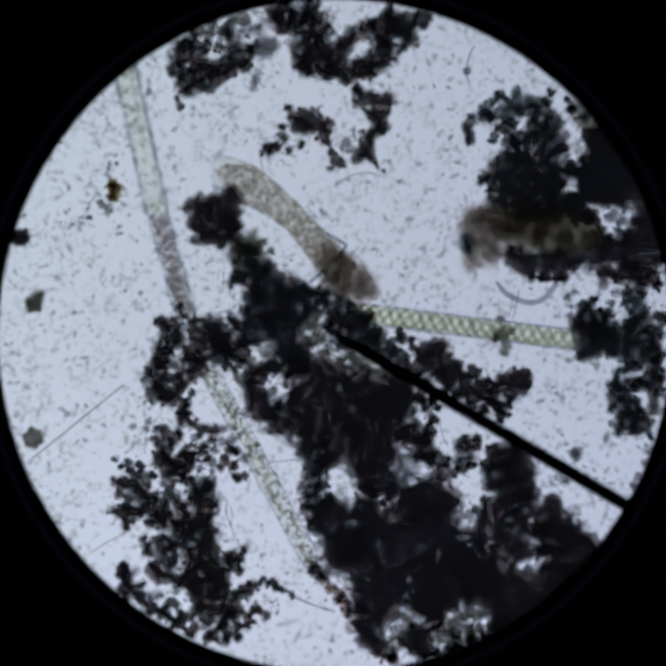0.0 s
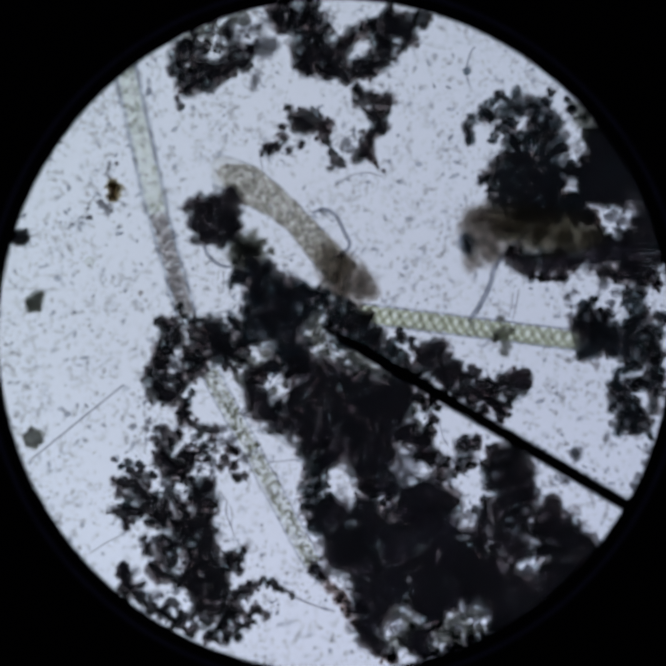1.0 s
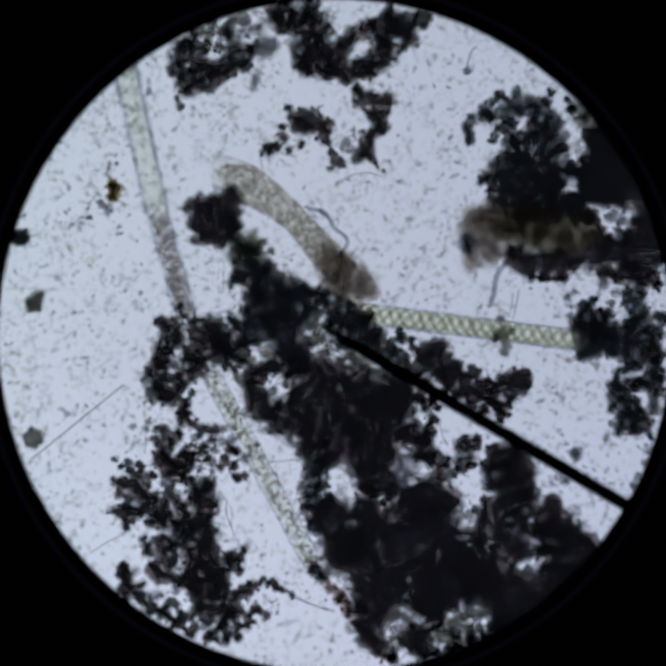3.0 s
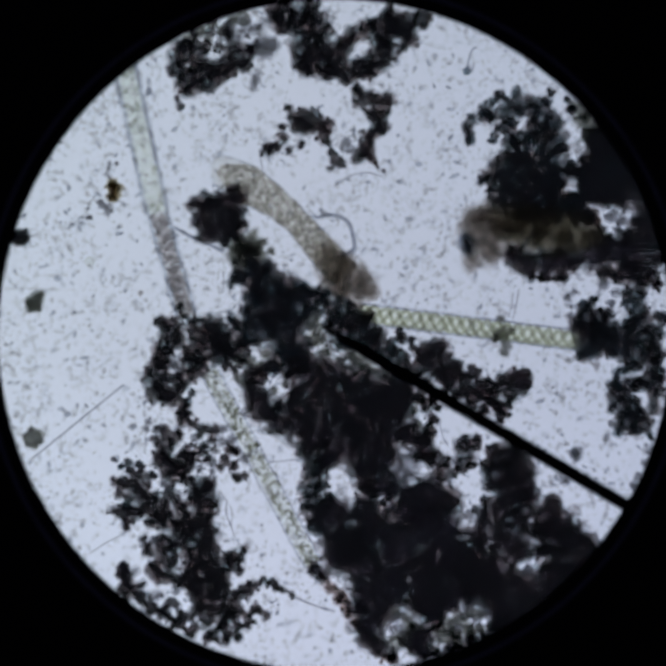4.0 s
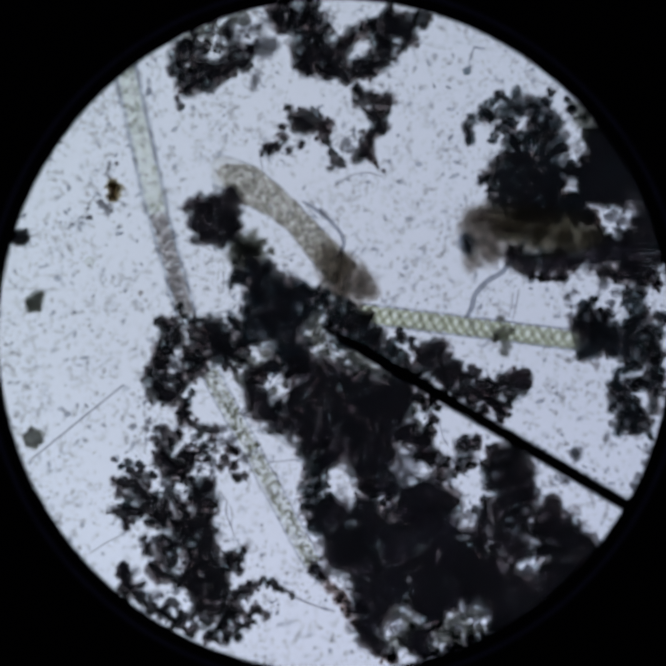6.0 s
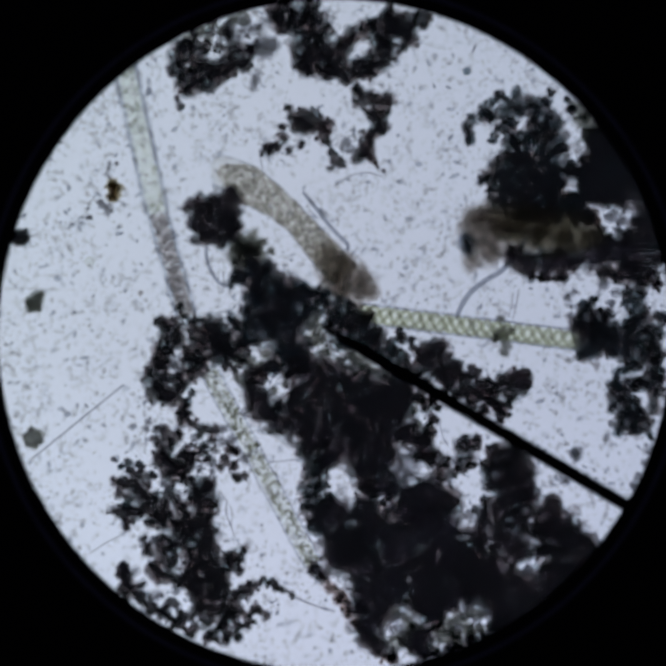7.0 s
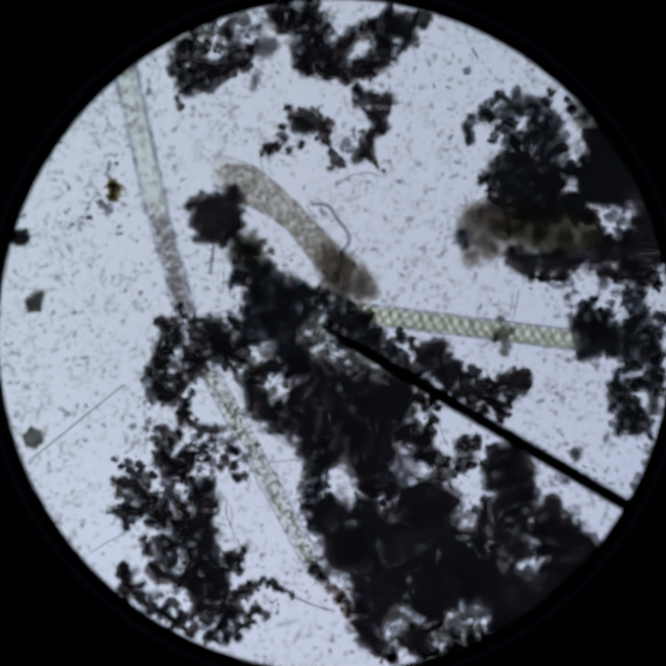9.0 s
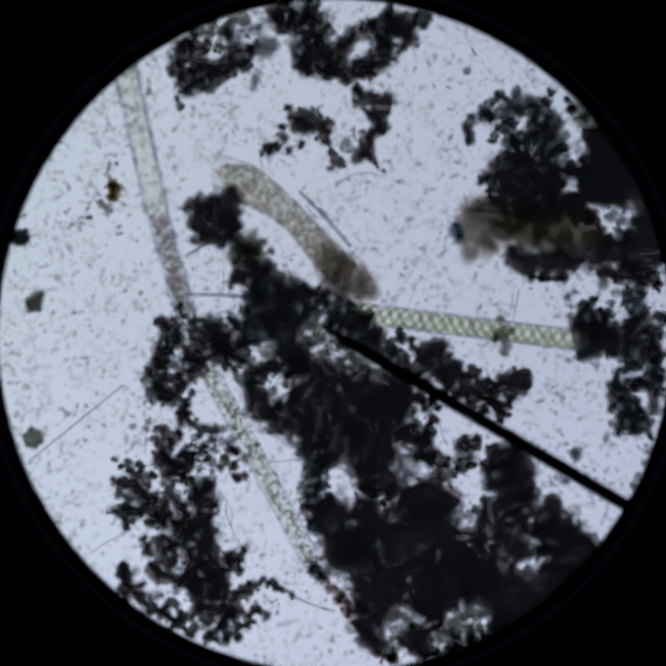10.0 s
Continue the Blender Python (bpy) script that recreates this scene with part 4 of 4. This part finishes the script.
def motions():
    long_worm.bend(0.0, (1308, 645), (1294, 690), (1267, 710), (1233, 710), (1193, 692), (1168, 663))
    long_worm.bend(0.1, (1306, 663), (1299, 683), (1266, 700), (1225, 692), (1202, 663), (1194, 633))
    long_worm.bend(0.2, (1295, 663), (1294, 696), (1278, 719), (1251, 721), (1217, 703), (1201, 669))
    long_worm.bend(0.3, (1270, 660), (1283, 696), (1276, 730), (1249, 750), (1216, 764))
    long_worm.bend(0.4, (1247, 660), (1260, 696), (1260, 730), (1249, 753), (1220, 764))
    long_worm.bend(0.5, (1239, 676), (1256, 710), (1256, 744), (1248, 760), (1225, 771))
    long_worm.bend(0.6, (1224, 663), (1241, 696), (1244, 730), (1237, 754), (1217, 768))
    long_worm.bend(0.7, (1186, 616), (1193, 656), (1195, 690), (1195, 723), (1191, 757))
    long_worm.bend(0.8, (1190, 620), (1193, 656), (1195, 690), (1197, 730), (1193, 760))
    long_worm.bend(0.9, (1175, 620), (1162, 656), (1148, 696), (1135, 737), (1124, 764))
    long_worm.bend(1.0, (1171, 620), (1156, 663), (1139, 703), (1120, 734), (1102, 757))
    long_worm.bend(1.1, (1168, 625), (1148, 663), (1121, 703), (1088, 730), (1058, 744))
    long_worm.bend(1.2, (1172, 620), (1152, 663), (1132, 696), (1105, 719), (1078, 730))
    long_worm.bend(1.3, (1178, 622), (1151, 656), (1124, 683), (1090, 710), (1063, 730))
    long_worm.bend(1.4, (1193, 633), (1156, 656), (1116, 687), (1082, 710), (1055, 723))
    long_worm.bend(1.5, (1191, 633), (1155, 660), (1115, 687), (1081, 710), (1047, 730))
    long_worm.bend(1.6, (1209, 633), (1172, 660), (1132, 690), (1098, 714), (1065, 723))
    long_worm.bend(1.7, (1212, 636), (1178, 656), (1137, 687), (1104, 710), (1057, 721))
    long_worm.bend(1.8, (1210, 638), (1163, 669), (1123, 700), (1096, 717), (1055, 723))
    long_worm.bend(1.9, (1216, 638), (1175, 663), (1128, 696), (1088, 719), (1047, 726))
    long_worm.bend(2.0, (1284, 663), (1247, 680), (1213, 692), (1186, 703), (1159, 714))
    long_worm.bend(2.1, (1286, 665), (1245, 683), (1212, 696), (1185, 710), (1158, 727))
    long_worm.bend(2.2, (1298, 663), (1271, 683), (1237, 706), (1204, 723), (1177, 737))
    long_worm.bend(2.3, (1297, 665), (1270, 687), (1243, 706), (1202, 733), (1175, 750))
    long_worm.bend(2.4, (1283, 669), (1278, 696), (1260, 723), (1236, 746), (1213, 764))
    long_worm.bend(2.5, (1232, 663), (1239, 690), (1239, 723), (1232, 757), (1221, 777))
    long_worm.bend(2.6, (1182, 616), (1166, 656), (1163, 696), (1167, 737), (1163, 764))
    long_worm.bend(2.7, (1186, 616), (1162, 649), (1152, 690), (1155, 730), (1148, 764))
    long_worm.bend(3.2, (1193, 609), (1182, 636), (1171, 660), (1163, 679))
    long_worm.bend(3.8, (1260, 528), (1240, 555), (1222, 582), (1213, 602))
    long_worm.bend(4.0, (1260, 541), (1236, 575), (1217, 602), (1206, 620))
    long_worm.bend(4.1, (1240, 568), (1220, 602), (1205, 629), (1191, 649))
    long_worm.bend(4.2, (1220, 595), (1216, 636), (1204, 669), (1190, 696))
    long_worm.bend(4.3, (1214, 609), (1212, 647), (1198, 683), (1181, 719))
    long_worm.bend(4.4, (1210, 642), (1204, 676), (1190, 710), (1179, 737))
    long_worm.bend(4.5, (1209, 638), (1205, 683), (1195, 730), (1190, 760))
    long_worm.bend(4.6, (1209, 632), (1206, 676), (1199, 723), (1189, 760))
    long_worm.bend(4.7, (1202, 625), (1199, 669), (1199, 717), (1191, 760))
    long_worm.bend(4.8, (1210, 633), (1206, 676), (1208, 723), (1197, 764), (1150, 750), (1143, 717))
    long_worm.bend(4.9, (1213, 633), (1213, 676), (1216, 730), (1189, 764), (1148, 741), (1132, 703), (1141, 676))
    long_worm.bend(5.0, (1209, 629), (1213, 676), (1213, 723), (1186, 754), (1146, 737), (1128, 703), (1136, 676))
    long_worm.bend(5.1, (1212, 633), (1198, 683), (1178, 730), (1137, 737), (1100, 717), (1117, 694), (1151, 687))
    long_worm.bend(5.2, (1204, 625), (1177, 669), (1156, 723), (1123, 741), (1082, 727), (1109, 700), (1129, 687))
    long_worm.bend(5.3, (1202, 625), (1168, 669), (1148, 723), (1108, 737), (1081, 727), (1108, 703), (1128, 690))
    long_worm.bend(5.4, (1204, 632), (1166, 669), (1146, 714), (1128, 744), (1085, 730), (1098, 710), (1119, 690))
    long_worm.bend(5.5, (1198, 633), (1158, 663), (1135, 696), (1124, 737), (1110, 750))
    long_worm.bend(5.6, (1193, 629), (1150, 660), (1125, 696), (1120, 737), (1109, 750))
    long_worm.bend(5.7, (1189, 629), (1148, 656), (1121, 690), (1119, 730), (1108, 750))
    long_worm.bend(6.2, (1193, 633), (1152, 663), (1119, 696), (1098, 730), (1085, 750))
    long_worm.bend(6.8, (1206, 633), (1166, 663), (1119, 696), (1085, 723), (1065, 741))
    long_worm.bend(6.9, (1205, 636), (1158, 667), (1117, 696), (1084, 723), (1070, 744))
    long_worm.bend(7.0, (1193, 625), (1150, 656), (1109, 687), (1085, 723), (1075, 750))
    long_worm.bend(7.1, (1186, 611), (1148, 636), (1108, 663), (1090, 696), (1085, 737))
    long_worm.bend(7.2, (1179, 614), (1139, 649), (1109, 683), (1098, 723), (1096, 750))
    long_worm.bend(7.3, (1178, 611), (1137, 649), (1117, 683), (1110, 723), (1110, 750))
    long_worm.bend(7.4, (1183, 611), (1150, 642), (1129, 676), (1125, 717), (1123, 750))
    long_worm.bend(7.5, (1182, 616), (1148, 647), (1131, 676), (1132, 717), (1124, 740), (1106, 750))
    long_worm.bend(7.6, (1186, 620), (1152, 642), (1139, 676), (1144, 717), (1119, 737), (1078, 730), (1085, 714), (1125, 706))
    long_worm.bend(7.7, (1185, 616), (1158, 649), (1148, 690), (1140, 719), (1104, 737), (1077, 719), (1104, 703), (1144, 692))
    long_worm.bend(7.8, (1183, 622), (1163, 663), (1159, 696), (1129, 727), (1096, 730), (1082, 706), (1109, 690), (1136, 683))
    long_worm.bend(7.9, (1182, 625), (1175, 663), (1162, 696), (1128, 723), (1094, 719), (1094, 696), (1135, 683))
    long_worm.bend(8.0, (1193, 633), (1182, 669), (1163, 703), (1132, 719), (1101, 714), (1101, 692), (1139, 683))
    long_worm.bend(8.1, (1202, 633), (1185, 669), (1158, 696), (1124, 717), (1100, 710), (1110, 692), (1151, 676))
    long_worm.bend(8.2, (1204, 629), (1177, 663), (1143, 690), (1112, 706), (1112, 692), (1150, 669))
    long_worm.bend(8.3, (1205, 625), (1175, 660), (1135, 692), (1115, 706), (1128, 690), (1168, 656))
    long_worm.bend(8.4, (1206, 629), (1172, 656), (1139, 687), (1115, 703))
    long_worm.bend(8.5, (1205, 633), (1178, 663), (1151, 690), (1131, 707))
    long_worm.bend(8.6, (1197, 642), (1177, 669), (1156, 692), (1143, 710))
    long_worm.bend(8.7, (1297, 663), (1294, 696), (1256, 717), (1229, 696), (1222, 663))
    long_worm.bend(8.8, (1328, 663), (1314, 690), (1287, 703), (1260, 690), (1251, 663))
    long_worm.bend(8.9, (1342, 665), (1333, 676), (1306, 690), (1279, 676), (1268, 663))
    long_worm.bend(9.0, (1345, 660), (1332, 669), (1311, 676), (1291, 665), (1282, 656))
    long_worm.bend(9.1, (1341, 616), (1314, 625), (1280, 625), (1247, 609))
    long_worm.bend(10.0, (1341, 616), (1314, 625), (1280, 622), (1247, 606))
    loop_worm.bend(0.0, (815, 580), (800, 568), (785, 558), (768, 548))
    loop_worm.bend(0.3, (816, 575), (800, 562), (780, 548), (758, 535))
    loop_worm.bend(0.5, (814, 562), (780, 538), (745, 520))
    loop_worm.bend(0.6, (825, 561), (789, 530), (749, 495))
    loop_worm.bend(0.7, (819, 566), (792, 527), (771, 497), (748, 498))
    loop_worm.bend(0.8, (823, 576), (800, 541), (787, 512), (760, 493), (733, 501))
    loop_worm.bend(0.9, (823, 579), (808, 541), (792, 509), (765, 493), (736, 500))
    loop_worm.bend(1.8, (823, 579), (808, 541), (792, 509), (765, 493), (736, 500))
    loop_worm.bend(2.0, (828, 573), (773, 528), (749, 497), (702, 473))
    loop_worm.bend(2.2, (819, 573), (755, 509), (708, 478))
    loop_worm.bend(2.4, (816, 558), (776, 542), (744, 511), (689, 471))
    loop_worm.bend(2.7, (814, 561), (774, 535), (751, 503), (703, 479))
    loop_worm.bend(3.3, (819, 582), (797, 535), (771, 500), (730, 493))
    loop_worm.bend(3.8, (823, 598), (811, 530), (787, 497), (755, 508))
    loop_worm.bend(4.0, (831, 588), (831, 557), (819, 522), (784, 506), (744, 512))
    loop_worm.bend(4.2, (833, 565), (822, 525), (782, 509), (735, 509))
    loop_worm.bend(4.4, (828, 580), (820, 541), (781, 517), (725, 501))
    loop_worm.bend(4.6, (827, 573), (811, 538), (763, 517), (708, 486))
    loop_worm.bend(4.8, (828, 571), (792, 527), (736, 500), (689, 476))
    loop_worm.bend(5.0, (827, 576), (798, 539), (751, 508), (703, 484))
    loop_worm.bend(5.2, (825, 573), (789, 536), (749, 509), (702, 481))
    loop_worm.bend(5.4, (820, 568), (797, 541), (755, 504), (713, 478))
    loop_worm.bend(5.7, (820, 573), (800, 547), (760, 509), (713, 478))
    loop_worm.bend(6.2, (800, 557), (787, 530), (755, 497), (714, 471))
    loop_worm.bend(6.8, (770, 536), (768, 512), (749, 484), (717, 465))
    loop_worm.bend(7.0, (820, 582), (795, 552), (767, 520), (740, 484), (713, 452))
    loop_worm.bend(7.2, (823, 561), (800, 519), (776, 497), (744, 498))
    loop_worm.bend(7.5, (822, 560), (806, 520), (774, 493), (743, 504))
    loop_worm.bend(8.0, (825, 563), (804, 520), (773, 493), (741, 503))
    loop_worm.bend(8.4, (820, 549), (808, 522), (776, 490), (744, 493))
    loop_worm.bend(8.7, (825, 563), (797, 512), (770, 484), (733, 486))
    loop_worm.bend(9.0, (823, 563), (792, 512), (771, 484), (732, 481))
    loop_worm.bend(9.2, (828, 560), (795, 512), (768, 481), (721, 476))
    loop_worm.bend(9.5, (822, 552), (798, 516), (774, 490), (735, 489))
    loop_worm.bend(9.8, (825, 557), (804, 520), (781, 493), (741, 493))
    loop_worm.bend(10.0, (828, 590), (815, 568), (778, 525), (745, 490), (704, 449))
    short_worm.bend(0.0, (499, 528), (512, 560), (518, 588))
    short_worm.bend(0.3, (491, 552), (507, 576), (521, 595))
    short_worm.bend(0.5, (482, 582), (507, 592), (537, 606))
    short_worm.bend(0.7, (486, 582), (507, 601), (534, 617))
    short_worm.bend(0.9, (486, 580), (513, 617), (545, 623))
    short_worm.bend(1.1, (479, 580), (502, 620), (542, 639))
    short_worm.bend(1.2, (480, 587), (499, 626), (539, 647))
    short_worm.bend(1.4, (472, 584), (496, 631), (528, 650))
    short_worm.bend(1.8, (472, 584), (486, 623), (512, 647), (539, 650))
    short_worm.bend(2.0, (491, 536), (502, 560), (512, 579))
    short_worm.bend(2.7, (499, 528), (512, 560), (518, 588))
    short_worm.bend(3.8, (530, 570), (522, 590), (490, 588), (455, 578), (419, 564))
    short_worm.bend(4.0, (540, 575), (536, 594), (495, 577), (454, 559), (409, 534))
    short_worm.bend(4.1, (538, 575), (534, 592), (490, 575), (450, 560), (414, 546))
    short_worm.bend(4.2, (538, 575), (534, 592), (495, 580), (455, 565), (418, 552))
    short_worm.bend(4.3, (525, 572), (522, 590), (495, 585), (465, 575), (435, 562))
    short_worm.bend(4.4, (488, 580), (502, 599), (520, 617))
    short_worm.bend(4.6, (494, 580), (510, 612), (542, 623))
    short_worm.bend(4.8, (491, 587), (507, 626), (539, 639))
    short_worm.bend(5.0, (493, 587), (513, 631), (545, 647))
    short_worm.bend(5.2, (477, 587), (496, 631), (543, 647))
    short_worm.bend(5.4, (471, 587), (494, 626), (534, 642))
    short_worm.bend(5.5, (475, 587), (491, 623), (515, 642), (539, 644))
    short_worm.bend(5.7, (490, 584), (496, 607), (505, 631))
    short_worm.bend(6.2, (496, 536), (502, 557), (507, 579))
    short_worm.bend(6.8, (491, 552), (491, 568), (493, 584))
    short_worm.bend(7.0, (486, 584), (494, 631), (518, 667), (550, 674))
    short_worm.bend(7.2, (531, 615), (499, 642), (467, 642), (448, 606))
    short_worm.bend(7.5, (513, 595), (466, 611), (426, 598))
    short_worm.bend(7.8, (512, 584), (496, 615), (464, 645))
    short_worm.bend(8.0, (513, 584), (502, 639), (471, 669))
    short_worm.bend(8.2, (512, 580), (518, 612), (523, 652), (499, 691))
    short_worm.bend(8.4, (510, 584), (512, 625), (507, 660), (490, 676))
    short_worm.bend(8.7, (507, 584), (502, 615), (496, 647))
    short_worm.bend(9.0, (502, 584), (499, 615), (494, 647))
    short_worm.bend(9.2, (507, 587), (512, 615), (515, 645))
    short_worm.bend(9.5, (509, 587), (507, 615), (505, 645))
    short_worm.bend(9.8, (499, 587), (496, 615), (493, 645))
    short_worm.bend(10.0, (480, 573), (461, 588), (439, 601))
    tail_worm.bend(0.0, (626, 686), (610, 686), (594, 690))
    tail_worm.bend(1.1, (626, 694), (607, 699), (586, 702))
    tail_worm.bend(1.2, (562, 705), (523, 709), (486, 712))
    tail_worm.bend(1.4, (550, 705), (515, 709), (480, 710))
    tail_worm.bend(1.8, (547, 705), (515, 709), (483, 712))
    tail_worm.bend(2.0, (626, 694), (610, 696), (594, 696))
    tail_worm.bend(5.2, (626, 694), (610, 696), (594, 696))
    tail_worm.bend(5.4, (558, 710), (515, 704), (471, 698))
    tail_worm.bend(5.5, (539, 667), (499, 660), (460, 652))
    tail_worm.bend(5.7, (545, 663), (499, 642), (450, 623))
    tail_worm.bend(6.2, (626, 679), (610, 680), (594, 680))
    tail_worm.bend(8.2, (626, 694), (610, 696), (594, 696))
    tail_worm.bend(8.4, (561, 699), (507, 704), (450, 707))
    tail_worm.bend(8.7, (547, 667), (512, 667), (480, 666))
    tail_worm.bend(9.0, (594, 671), (562, 671), (539, 669))
    tail_worm.bend(9.2, (515, 655), (467, 653), (420, 650))
    tail_worm.bend(9.5, (539, 652), (491, 655), (434, 658))
    tail_worm.bend(9.8, (547, 679), (507, 671), (464, 666))
    tail_worm.bend(10.0, (581, 698), (510, 694), (439, 693))
    fine_worm.bend(0.0, (1120, 110), (1110, 118), (1102, 142), (1098, 168), (1106, 202))
    fine_worm.bend(1.5, (1121, 111), (1111, 119), (1103, 142), (1098, 168), (1105, 203))
    fine_worm.bend(2.0, (1122, 112), (1111, 120), (1104, 142), (1098, 168), (1114, 172), (1120, 160))
    fine_worm.bend(2.7, (1120, 112), (1110, 120), (1103, 142), (1098, 168), (1112, 168), (1116, 152))
    fine_worm.bend(4.0, (1120, 112), (1111, 118), (1104, 140), (1100, 166), (1112, 166), (1116, 146))
    fine_worm.bend(5.0, (1122, 112), (1112, 114), (1106, 135), (1101, 165), (1112, 166), (1116, 145))
    fine_worm.bend(5.7, (1122, 112), (1114, 116), (1108, 138), (1102, 166), (1114, 160))
    for t, one, other in ((7.0, (1121, 104), (1112, 124)), (7.5, (1119, 110), (1110, 126)), (8.0, (1112, 112), (1119, 126)),
                          (8.6, (1110, 110), (1124, 134)), (9.3, (1112, 114), (1127, 140)), (10.0, (1110, 112), (1122, 132))):
        fine_worm.bend(t, *[one, other] * 4)  # folded up on itself
    for drifting, far_x, far_y in ((brown_floc, -5, 19), (knob_floc, -21, 27)):
        here = drifting.location.copy()
        walk(drifting, [(t, Matrix.Translation(here + Vector((far_x * k * S, far_y * k * S, 0)))) for t, k in (
            (0.0, 0), (3.8, 0), (8.6, 0), (8.8, 0.08), (9.0, 0.45), (9.2, 0.66), (9.5, 0.8), (10.0, 1.0))])
    here = small_floc.location.copy()
    walk(small_floc, [(t, Matrix.Translation(here + Vector((dx * S, dy * S, 0)))) for t, dx, dy in (
        (0.0, 0, 0), (2.7, 0, 0), (3.7, 0, 0), (3.9, 4, 2), (4.0, 10, 5), (4.2, 3, 2), (4.4, 0, 0), (7.0, 0, 0), (7.8, 4, 3), (8.4, 5, 3), (9.0, 5, 3), (9.8, 4, 2), (10.0, 0, 0))])
    for worm in (long_worm, loop_worm, short_worm, tail_worm, fine_worm):
        worm.swim()


motions()
